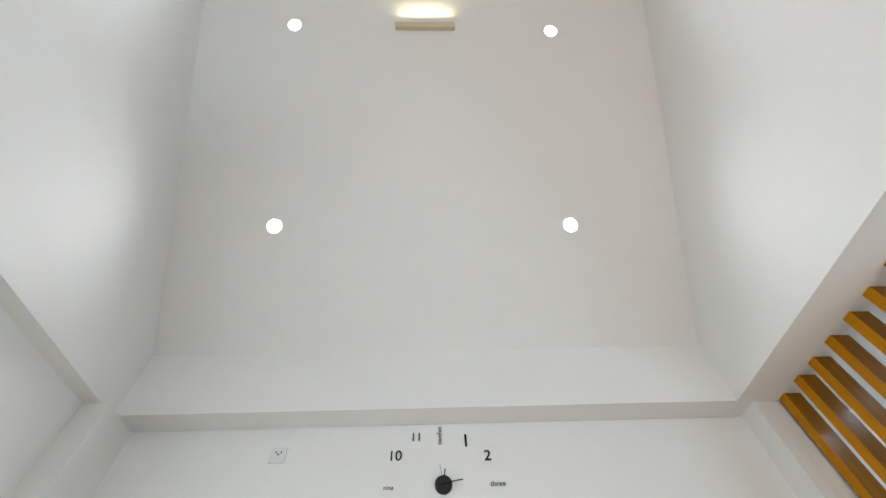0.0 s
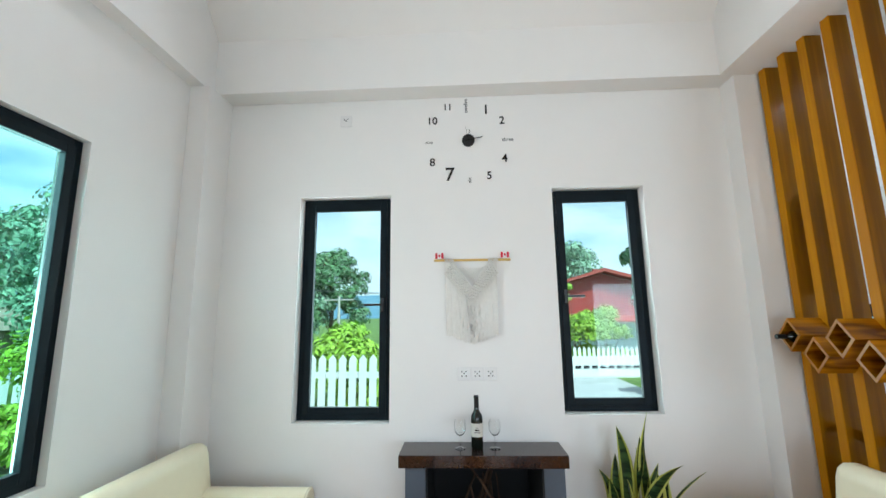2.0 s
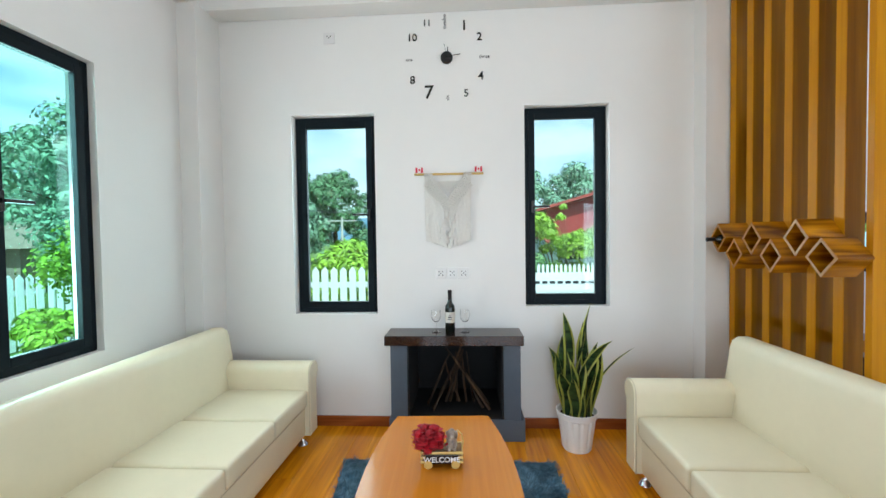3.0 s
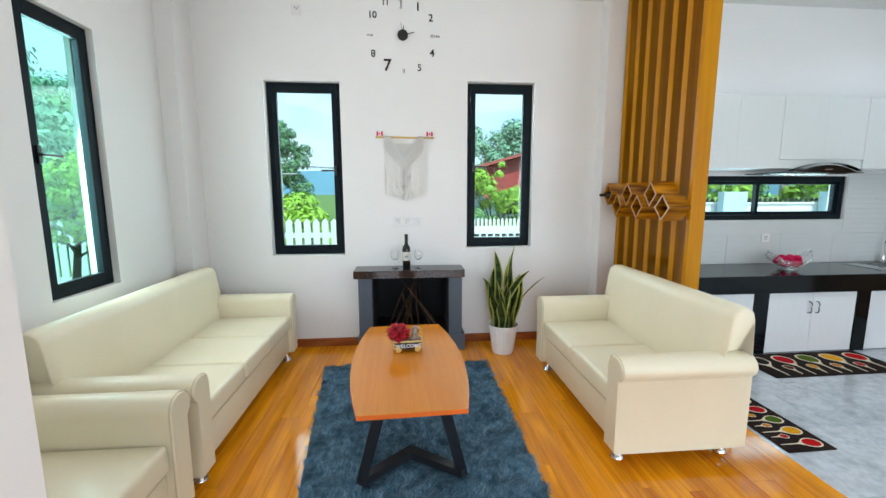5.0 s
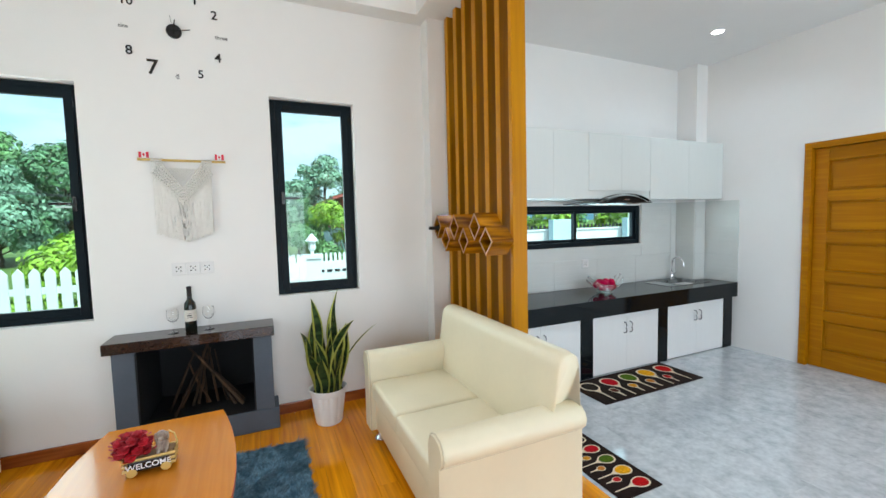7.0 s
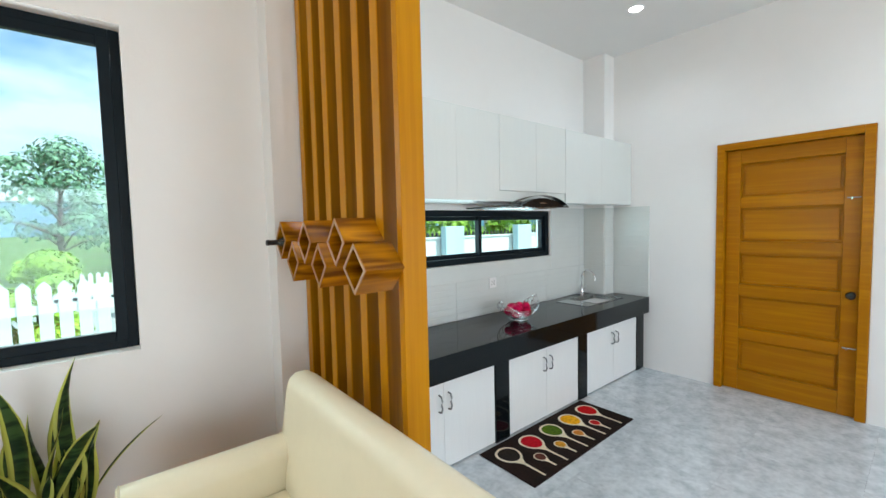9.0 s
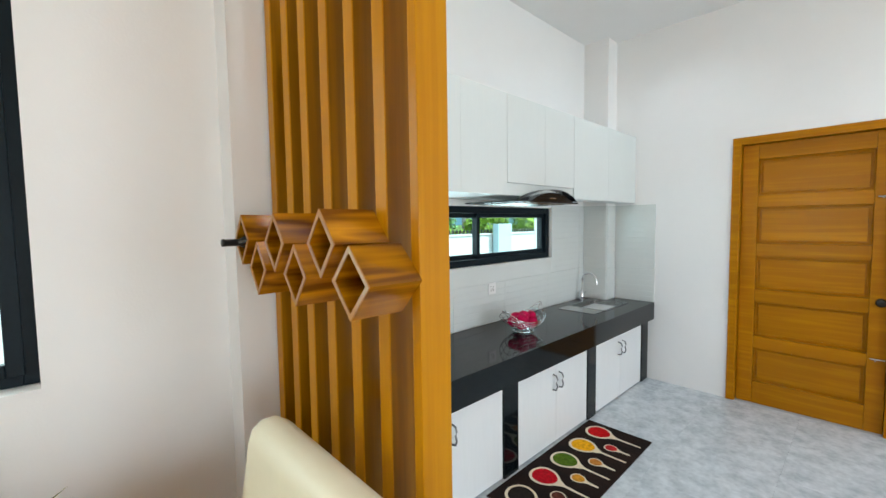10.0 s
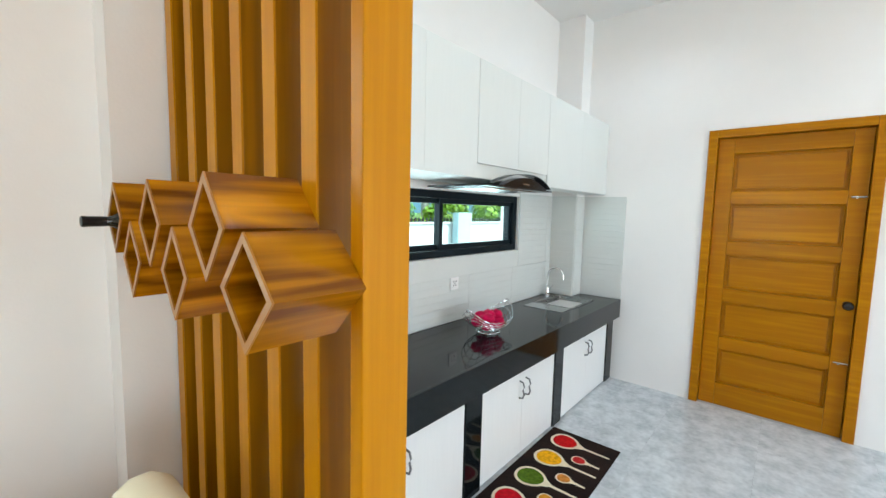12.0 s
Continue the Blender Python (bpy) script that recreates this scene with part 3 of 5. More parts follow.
    part("drain", lathe(bmesh.new(), [(0.03, 0.6018), (0.03, 0.604), (0.02, 0.605)], 16, pose(6.05, 2.34, 0)), M_CHROME, sink)
    part("drainer", boxes((5.62, 2.17, 0.7505, 5.785, 2.51, 0.754), bevel=0.001), M_BRUSHED, sink, "flat steel draining board")
    tap = thing("tap", "chrome swan-neck kitchen tap behind the sink", "tap")
    bx, by = 6.14, 2.555
    bm = lathe(bmesh.new(), [(0.028, 0.7505), (0.028, 0.76), (0.018, 0.77), (0.018, 0.83), (0.012, 0.84)], 18, pose(bx, by, 0))
    part("base", bm, M_CHROME, tap, smooth=40)
    arc = [(bx, by, 0.83), (bx, by, 0.95)] + [(bx, by - 0.075 + 0.075 * math.cos(t), 0.95 + 0.075 * math.sin(t)) for t in np.linspace(0.2, math.pi * 0.98, 10)] + [(bx, by - 0.152, 0.92)]
    part("spout", tube(bmesh.new(), arc, 0.010, 10), M_CHROME, tap, smooth=60)
    part("lever", tube(bmesh.new(), [(bx + 0.015, by, 0.80), (bx + 0.05, by, 0.81), (bx + 0.09, by - 0.01, 0.845)], [0.012, 0.008, 0.005], 8), M_CHROME, tap, smooth=60)


kitchen()


def socket(n, m, label, name="socket", holes=5):
    s = thing(name, label, "socket", m)
    for i in range(n):
        u = part("plate", boxes((-0.044 + 0.09 * i, -0.009, -0.044, 0.044 + 0.09 * i, -0.0005, 0.044), bevel=0.003), M_PLATE, s)
        bm = bmesh.new()
        for dx, dz in ((-0.014, 0.014), (0.014, 0.014), (0, 0.002), (-0.014, -0.014), (0.014, -0.014))[:holes]:
            box(bm, -0.0035 + dx + 0.09 * i, -0.0102, dz - 0.0045, 0.0035 + dx + 0.09 * i, -0.008, dz + 0.0045)
        part("pin_holes", bm, M_BLACK, u)
        if n > 1:
            part("switch", boxes((0.026 + 0.09 * i, -0.012, -0.012, 0.036 + 0.09 * i, -0.008, 0.012), bevel=0.001), M_PLATE, u)
    return s


socket(3, pose(1.018, YF, 1.224), "white triple wall socket above the fireplace mantel")
socket(1, pose(0.162, YF, 3.086), "white single wall socket high beside the clock", holes=3)
socket(1, pose(4.822, YF - 0.01, 1.02), "white single wall socket over the kitchen counter")


# ---- slats and bottle cells ----
def slats():
    screen = thing("slat_screen", "varnished yellow-brown wooden slat screen from floor to beam", "room divider")
    me = finish(boxes((3.105, -0.0265, 0.002, 3.20, 0.0265, ZB - 0.001), bevel=0.001), "slat", M_SLAT_SHADED)
    # Added strip on each slat front; its paler colour stands for light.
    lit_edge_mesh = finish(boxes((3.099, -0.0275, 0.002, 3.1045, 0.0275, ZB - 0.001), bevel=0.0015), "lipping", M_POST_LIT)
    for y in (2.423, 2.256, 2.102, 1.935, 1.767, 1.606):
        slat = part("slat", me, M_SLAT_SHADED, screen, m=pose(0, y, 0))
        part("lipping", lit_edge_mesh, M_POST_LIT, slat, "front edge of the slat, coloured paler as lit")
    part("post", boxes((3.086, 1.417, 0.002, 3.197, 1.453, ZB - 0.001), bevel=0.004), M_POST_LIT, screen)
    part("back_board", boxes((3.2005, 1.58, 0.9, 3.2085, 2.45, 0.96)), M_SLAT_SHADED, screen)


slats()


def cells():
    rack = thing("bottle_rack", "varnished teak rack of six diamond-shaped bottle cells on the slat screen", "wine rack")
    t = 0.011
    for k, (y, z, r, xf, xb) in enumerate(((2.275, 1.478, 0.096, 2.915, 3.185), (1.960, 1.474, 0.098, 2.918, 3.186), (1.647, 1.479, 0.096, 2.925, 3.098), (2.115, 1.378, 0.096, 2.916, 3.185), (1.815, 1.377, 0.096, 2.922, 3.186), (1.495, 1.383, 0.095, 2.925, 3.085))):
        ry = 0.080 if k < 5 else 0.089
        bm = bmesh.new()
        out = [(ry, 0), (0, r), (-ry, 0), (0, -r)]
        k2 = 1 - t * 1.45 / ry
        lo = [[bm.verts.new((x, y + a * s, z + b * s)) for a, b in out] for x, s in ((xf, 1), (xf, k2), (xb, k2), (xb, 1))]
        for u, v in zip(lo, lo[1:] + lo[:1]):
            for i in range(4):
                bm.faces.new((u[i], u[(i + 1) % 4], v[(i + 1) % 4], v[i]))
        c = part("cell", bm, M_CELL, rack)
        bm = bmesh.new()
        lo = [[bm.verts.new((x, y + a * s, z + b * s)) for a, b in out] for x, s in ((xf - 0.004, 1.004), (xf - 0.004, k2 - 0.004), (xf - 0.0005, k2 - 0.004), (xf - 0.0005, 1.004))]
        for u, v in zip(lo, lo[1:] + lo[:1]):
            for i in range(4):
                bm.faces.new((u[i], u[(i + 1) % 4], v[(i + 1) % 4], v[i]))
        part("rim", bm, M_RIM, c, "paler wooden front edge")
    b = bottle("wine_bottle", "dark wine bottle lying in the wooden bottle rack, black foil neck", pose(3.076, 2.283, 1.468, 0, -90, 0) @ Matrix.Diagonal((0.9, 0.9, 0.735, 1)), label=False)


def bottle(name, lab, m, label=True):
    b = thing(name, lab, "wine bottle", m)
    part("glass", lathe(bmesh.new(), [(0.0, 0.004), (0.034, 0.0), (0.037, 0.006), (0.0375, 0.175), (0.034, 0.20), (0.018, 0.225), (0.0145, 0.24), (0.014, 0.30), (0.0, 0.301)], 28), M_BOTTLE, b, smooth=40)
    part("foil", lathe(bmesh.new(), [(0.0153, 0.245), (0.0153, 0.30), (0.0165, 0.302), (0.0165, 0.315), (0.012, 0.318), (0.0, 0.3185)], 22), M_FOIL, b, smooth=40)
    if label:
        bm = bmesh.new()
        n = 14
        for z0, z1 in ((0.075, 0.155),):
            pts = [(0.0381 * math.sin(a), -0.0381 * math.cos(a)) for a in np.linspace(-1.5, 1.5, n)]
            lo, hi = [bm.verts.new((x, y, z0)) for x, y in pts], [bm.verts.new((x, y, z1)) for x, y in pts]
            for i in range(n - 1):
                bm.faces.new((lo[i], lo[i + 1], hi[i + 1], hi[i]))
        lb = part("label", bm, M_LABEL, b, "cream paper label", 60)
        part("print", boxes((-0.014, -0.0392, 0.112, 0.014, -0.0378, 0.120), (-0.018, -0.0388, 0.100, 0.018, -0.0372, 0.104), (-0.010, -0.0392, 0.128, 0.010, -0.0384, 0.131)), M_BLACK, lb)
    return b


cells()
bottle("wine_bottle", "upright dark wine bottle with a cream label on the mantel", pose(1.092, 2.49, 0.7915))


def wine_glass(x, y):
    g = thing("wine_glass", "empty clear stemmed wine glass on the mantel", "wine glass", pose(x, y, 0.7915), "glasses on the mantel")
    part("bowl", lathe(bmesh.new(), [(0.004, 0.075), (0.018, 0.080), (0.034, 0.10), (0.038, 0.125), (0.034, 0.165), (0.0328, 0.165), (0.0365, 0.125), (0.0325, 0.101), (0.017, 0.082), (0.0, 0.0775)], 28), M_CLEAR, g, smooth=50)
    part("stem", lathe(bmesh.new(), [(0.0036, 0.006), (0.0032, 0.04), (0.004, 0.0752)], 12), M_CLEAR, g, smooth=50)
    part("foot", lathe(bmesh.new(), [(0.033, 0.0), (0.033, 0.0015), (0.012, 0.004), (0.0036, 0.007)], 28), M_CLEAR, g, smooth=50)


wine_glass(0.985, 2.49)
wine_glass(1.203, 2.49)


# ---- fireplace ----
def fireplace():
    f = thing("fireplace", "grey painted fireplace with a dark polished granite mantel, unlit", "fireplace")
    part("mantel", boxes((0.612, 2.358, 0.718, 1.626, YF - 0.002, 0.79), bevel=0.004), M_MANTEL, f, "dark polished granite mantel shelf")
    part("hearth", boxes((0.632, 2.397, 0.002, 1.636, YF - 0.002, 0.16), bevel=0.003), M_GREY, f)
    for a, b in ((0.648, 0.772), (1.483, 1.607)):
        part("pillar", boxes((a, 2.402, 0.161, b, YF - 0.002, 0.717), bevel=0.003), M_GREY, f)
    for k, q in enumerate(((0.776, YF + 0.38, 0.161, 1.479, YF + 0.40, 0.717), (0.7725, 2.404, 0.167, 0.783, YF + 0.379, 0.698), (1.472, 2.404, 0.167, 1.4825, YF + 0.379, 0.698), (0.7835, 2.47, 0.690, 1.4715, YF + 0.379, 0.699), (0.7737, 2.41, 0.1615, 1.481, YF + 0.379, 0.166))):
        part(("back_plate", "side_plate", "side_plate", "top_plate", "floor_plate")[k], boxes(q), M_SOOT, f)
    random.seed(5)
    for i in range(13):
        log = thing("firewood", "thin dry branch leaning in the unlit fireplace", "firewood", group="branches in the fireplace")
        a = random.uniform(0, 2 * math.pi)
        bx, by = 1.13 + 0.29 * math.cos(a) * random.uniform(0.5, 1), 2.60 + 0.11 * math.sin(a)
        tx, ty, tz = 1.13 + random.uniform(-0.09, 0.09), 2.62 + random.uniform(-0.04, 0.04), random.uniform(0.46, 0.67)
        pts = []
        for k in range(6):
            u = k / 5
            pts.append((bx + (tx - bx) * u + random.uniform(-0.006, 0.006), by + (ty - by) * u + random.uniform(-0.005, 0.005), 0.175 + (tz - 0.175) * u))
        r = random.uniform(0.006, 0.013)
        part("branch", tube(bmesh.new(), pts, [r * (1.1 - 0.45 * k / 5) for k in range(6)], 7), M_STICK, log, smooth=50)


fireplace()


# ---- sofas ----
def sofa(name, w, seats, m, label, category="sofa", D=0.80):
    s = thing(name, label, category, m)
    aw = 0.135
    base = part("base", boxes((-w / 2 + aw - 0.02, -D / 2 + 0.03, 0.085, w / 2 - aw + 0.02, D / 2 - 0.03, 0.31), bevel=0.02), M_CREAM, s, smooth=40)
    cw = (w - 2 * aw) / seats
    for i in range(seats):
        a = -w / 2 + aw + cw * i
        bm = bmesh.new()
        box(bm, a + 0.002, -D / 2 + 0.005, 0.31, a + cw - 0.002, D / 2 - 0.19, 0.435, 0.028, 4)
        for v in bm.verts:
            if v.co.z > 0.42:
                u, t = (v.co.x - a - cw / 2) / (cw / 2), (v.co.y + 0.09) / 0.3
                v.co.z += 0.008 * max(0, 1 - u * u)
        part("seat_cushion", bm, M_CREAM, s, smooth=50)
    # reclined back with a round top
    prof = [(D / 2 - 0.215, 0.39), (D / 2 - 0.205, 0.50), (D / 2 - 0.192, 0.565), (D / 2 - 0.188, 0.585), (D / 2 - 0.165, 0.72), (D / 2 - 0.15, 0.82), (D / 2 - 0.135, 0.862), (D / 2 - 0.10, 0.885), (D / 2 - 0.055, 0.885), (D / 2 - 0.022, 0.862), (D / 2 - 0.01, 0.82), (D / 2, 0.585), (D / 2, 0.565), (D / 2, 0.10), (D / 2 - 0.1, 0.10)]
    bm = bmesh.new()
    n = 14
    rings = []
    ins = 0.012
    ends = [0.0, 0.004, 0.012, 0.024, 0.040, 0.060]
    stops = ends + list(np.linspace(0.1, w - 2 * ins - 0.1, n - 3)) + [w - 2 * ins - e for e in reversed(ends)]
    for stop in stops:
        edge = min(stop, w - 2 * ins - stop)
        k = 1.0 if edge > 0.055 else math.sqrt(max(0, 1 - (1 - edge / 0.055) ** 2))
        x = -w / 2 + ins + stop
        cy, cz = D / 2 - 0.10, 0.6
        low = (w / 2 - aw + 0.01) / (w / 2 - ins)
        rings.append([bm.verts.new((x * (low if z < 0.575 else 1.0), cy + (y - cy) * (0.84 + 0.16 * k), z if z < 0.6 else cz + (z - cz) * (0.95 + 0.05 * k))) for y, z in prof])
    # finer rings at the rounded ends
    for a, b in zip(rings, rings[1:]):
        for j in range(len(prof)):
            jj = (j + 1) % len(prof)
            bm.faces.new((a[j], a[jj], b[jj], b[j]))
    bm.faces.new(rings[0]), bm.faces.new(rings[-1][::-1])
    part("backrest", bm, M_CREAM, s, smooth=60)
    for sx in (-1, 1):
        x1, x0 = sx * w / 2, sx * (w / 2 - aw)
        # outward-rolled arm, as a profile across its width
        cs = [(0.0, 0.085), (0.0, 0.56), (0.010, 0.595), (0.035, 0.618), (0.075, 0.627), (0.12, 0.618), (0.148, 0.592), (0.157, 0.560), (0.150, 0.528), (0.128, 0.508), (0.122, 0.50), (0.122, 0.085)]
        bm = bmesh.new()
        loops = []
        for y, k in ((-D / 2 - 0.012, 0.93), (-D / 2 - 0.004, 0.985), (-D / 2 + 0.012, 1.0), (D / 2 - 0.03, 1.0), (D / 2 - 0.008, 0.985), (D / 2, 0.93)):
            loops.append([bm.verts.new((x0 + sx * (0.075 + (a - 0.075) * k), y, 0.35 + (z - 0.35) * (1 - (1 - k) * 0.35))) for a, z in cs])
        for a, b in zip(loops, loops[1:]):
            for j in range(len(cs)):
                jj = (j + 1) % len(cs)
                bm.faces.new((a[j], a[jj], b[jj], b[j]))
        bm.faces.new(loops[0]), bm.faces.new(loops[-1][::-1])
        arm = part("armrest", bm, M_CREAM, s, smooth=50)
        pts = [(x0 + sx * a, -D / 2 - 0.003, z) for a, z in cs[:-1]]
        part("piping", tube(bmesh.new(), pts, 0.0035, 6), M_SEAM, arm, smooth=60)
        part("seam", tube(bmesh.new(), [(x0 + sx * 0.1235, y, 0.503) for y in (-D / 2, 0, D / 2 - 0.03)], 0.003, 6), M_SEAM, arm)
        for y in (-D / 2 + 0.06, D / 2 - 0.07):
            part("foot", lathe(bmesh.new(), [(0.030, 0.0), (0.036, 0.006), (0.030, 0.02), (0.015, 0.034), (0.013, 0.07), (0.020, 0.0845)], 20, pose(sx * (w / 2 - 0.11), y, 0.001)), M_CHROME, s, "chrome sofa foot", 50)
    # front seam under the cushions
    part("front_seam", tube(bmesh.new(), [(-w / 2 + aw + 0.01, -D / 2 + 0.028, 0.295), (w / 2 - aw - 0.01, -D / 2 + 0.028, 0.295)], 0.003, 6), M_SEAM, base)
    return s


sofa("sofa", 1.76, 3, pose(-0.33, 1.54, 0, 0, 0, 90) @ Matrix.Diagonal((1, 1, 0.965, 1)), "cream leatherette three-seat sofa with rolled arms, under the side window")
sofa("sofa", 1.37, 2, pose(2.59, 1.33, 0, 0, 0, -90), "cream leatherette two-seat sofa with rolled arms, by the slat screen", D=0.75)
sofa("armchair", 0.86, 1, pose(-0.31, 0.125, 0, 0, 0, 90), "cream leatherette armchair with rolled arms, beside the long sofa", "armchair")


# ---- coffee table, rug ----
def coffee_table():
    t = thing("coffee_table", "orange-brown coffee table with black steel legs on the blue rug", "coffee table", pose(1.098, 1.112, 0, 0, 0, 2.2))
    L, e, mid = 1.25, 0.258, 0.335
    side = [(e + (mid - e) * (1 - (2 * u - 1) ** 2), -L / 2 + L * u) for u in np.linspace(0, 1, 17)]
    out = side + [(-x, y) for x, y in reversed(side)]
    part("tabletop", prism(out, 0.462, 0.484, "z"), M_TABLE, t, "orange wood-grain top")
    bm = prism([(x * 1.004, y * 1.0025) for x, y in out], 0.4615, 0.4825, "z")
    part("edge_band", bm, M_EDGE, t, "bright orange edging")
    for s in (-1, 1):
        for sx in (-1, 1):
            bm = bmesh.new()
            a, b = Vector((sx * 0.155, s * 0.54, 0.461)), Vector((sx * 0.262, s * 0.45, 0.026))
            vs = []
            for p in (b, a):
                vs.append([bm.verts.new(p + Vector((dx, dy, 0))) for dx, dy in ((-0.028, -0.018), (0.028, -0.018), (0.028, 0.018), (-0.028, 0.018))])
            for i in range(4):
                bm.faces.new((vs[0][i], vs[0][(i + 1) % 4], vs[1][(i + 1) % 4], vs[1][i]))
            bm.faces.new(vs[0]), bm.faces.new(vs[1])
            part("leg", bm, M_STEEL, t)
        bm = prism([(-0.285, s * 0.46), (0, s * 0.235), (0.285, s * 0.46), (0.25, s * 0.495), (0, s * 0.31), (-0.25, s * 0.495)], 0.0265, 0.066, "z")
        part("stretcher", bm, M_STEEL, t)


coffee_table()


def rug():
    x0, x1, y0, y1 = 0.38, 1.79, -0.10, 2.12
    r = thing("rug", "shaggy blue-grey rectangular rug under the coffee table", "rug")
    left = lambda y: x0 + 0.11 * (y1 - y) * (y > 0.0) + 0.11 * y1 * (y <= 0.0)
    part("backing", prism([(left(y1) + 0.01, y1 - 0.01), (left(0.0) + 0.01, y0 + 0.01), (x1 - 0.01, y0 + 0.01), (x1 - 0.01, y1 - 0.01)], 0.001, 0.012, "z"), M_RUG, r)
    rng = np.random.default_rng(3)
    n = 52000
    py = rng.uniform(y0, y1, n)
    lx = np.where(py > 0, x0 + 0.11 * (y1 - py), x0 + 0.11 * y1)
    px = lx + (x1 - lx) * rng.uniform(0, 1, n)
    swirl = np.array([noise.noise((x * 11, y * 11, 0.3)) for x, y in zip(px, py)]) * 5
    ang = swirl + rng.normal(0, 0.7, n)
    ln, w, h = rng.uniform(0.020, 0.042, n), rng.uniform(0.0018, 0.0035, n), rng.uniform(0.006, 0.026, n)
    dx, dy = np.cos(ang), np.sin(ang)
    v = np.zeros((n, 3, 3))
    v[:, 0] = np.stack([px - dy * w, py + dx * w, np.full(n, 0.011)], 1)
    v[:, 1] = np.stack([px + dy * w, py - dx * w, np.full(n, 0.011)], 1)
    v[:, 2] = np.stack([px + dx * ln, py + dy * ln, 0.011 + h], 1)
    me = bpy.data.meshes.new("shag")
    me.from_pydata(v.reshape(-1, 3).tolist(), [], np.arange(3 * n).reshape(-1, 3).tolist())
    me.materials.append(M_RUG)
    part("shag", me, M_RUG, r, kind="stuff")


rug()


# ---- downlights ----
M_LIT = emitter("downlight_lens", (1.0, 0.97, 0.92), 14)
NRM = Vector((0, -SLOPE, -1)).normalized()


def downlight(p, n, watts, color, label):
    q = Vector(n).to_track_quat("Z", "Y").to_matrix().to_4x4()
    d = thing("downlight", label, "ceiling light", Matrix.Translation(p) @ q, "recessed ceiling downlights")
    part("rim", lathe(bmesh.new(), [(0.066, -0.002), (0.066, 0.004), (0.052, 0.006), (0.050, 0.003)], 28), M_PANEL, d, smooth=40)
    part("lens", lathe(bmesh.new(), [(0.049, -0.001), (0.049, 0.0045), (0.0, 0.005)], 28), M_LIT, d, "lit round lens")
    lamp = new("downlight_beam", bpy.data.lights.new("downlight_beam", "SPOT"))
    lamp.data.energy, lamp.data.color, lamp.data.spot_size, lamp.data.spot_blend, lamp.data.shadow_soft_size = watts, color, radians(150), 0.9, 0.05
    lamp.matrix_world = look(Vector(p) + Vector(n) * 0.02, Vector(p) + Vector(n) + Vector((0, 0, 0)))


def on_slope(x, y):
    return (x, y, ZC + SLOPE * (YS - y))


for x, y in LAMPS_LIVING:
    downlight(on_slope(x, y), NRM, DOWN, (1, 0.985, 0.96), "round recessed downlight, switched on, in the sloping ceiling")
for x, y in LAMPS_KITCHEN:
    downlight((x, y, ZK), (0, 0, -1), DOWN * 0.62, (0.80, 0.91, 1.0), "round recessed downlight, switched on, in the kitchen ceiling")


def bar_light():
    m = Matrix.Translation(on_slope(1.012, 0.765)) @ NRM.to_track_quat("Z", "Y").to_matrix().to_4x4()
    d = thing("ceiling_bar_light", "slim cream bar uplight with a warm glow on the sloping ceiling", "ceiling light", m)
    part("housing", boxes((-0.24, -0.025, 0.0, 0.24, 0.025, 0.04), bevel=0.004), material("cream_enamel", (0.62, 0.54, 0.36), 0.4, var=0.04), d)
    lamp = area("bar_glow", (0, 0, 0), (0, 0, 1), 0.4, 0.03, 0.5, (1.0, 0.84, 0.45))
    p = Vector(on_slope(1.012, 0.69)) + NRM * 0.06
    up = Vector((0, -1, SLOPE)).normalized()
    lamp.matrix_world = look(p, p + up - NRM * 0.35)


bar_light()


# ---- clock ----
def wall_clock():
    cx, cz, y = 1.087, 2.898, YF - 0.004
    c = thing("wall_clock", "frameless wall clock of separate black numerals on the white wall", "wall clock")
    part("hub", lathe(bmesh.new(), [(0.047, 0.0), (0.047, 0.018), (0.042, 0.024), (0.0, 0.024)], 30, pose(cx, YF - 0.001, cz, 90, 0, 0)), M_BLACK, c, "black round clock hub", 40)
    M_NUM = M_BLACK
    R = 0.285
    words = {1: ("1", 0.105, 0), 2: ("2", 0.085, 0), 3: ("three", 0.038, 0), 4: ("4", 0.09, 0), 5: ("5", 0.08, 0), 6: ("six", 0.036, 90), 7: ("7", 0.145, 0), 8: ("8", 0.085, 0), 9: ("nine", 0.032, 0), 10: ("10", 0.08, 0), 11: ("11", 0.07, 0), 12: ("twelve", 0.042, 90)}
    spots = {12: (1.073, 3.178), 1: (1.225, 3.140), 2: (1.341, 3.050), 3: (1.379, 2.899), 4: (1.351, 2.751), 5: (1.235, 2.622), 6: (1.090, 2.592), 7: (0.945, 2.635), 8: (0.818, 2.735), 9: (0.794, 2.893), 10: (0.819, 3.062), 11: (0.936, 3.170)}
    for k, (txt, size, roll) in words.items():
        x, z = spots[k]
        me = text_mesh(txt, size, 0.0015, M_MIRROR if k in (3, 6, 9, 12) else M_NUM, pose(x, y, z) @ pose(0, 0, 0, 0, -roll, 0) @ FACE)
        part("numeral", me, M_NUM, c, "grey mirrored word numeral" if k in (3, 6, 9, 12) else "")
    for ang, ln, w in ((8, 0.075, 0.006), (80, 0.105, 0.005), (-10, 0.10, 0.002)):
        a = radians(ang)
        m = pose(cx, YF - 0.028, cz, 0, ang, 0)
        part("hand", boxes((-w / 2, -0.0008, -0.02, w / 2, 0.0008, ln)), M_BLACK, c, m=m)


wall_clock()


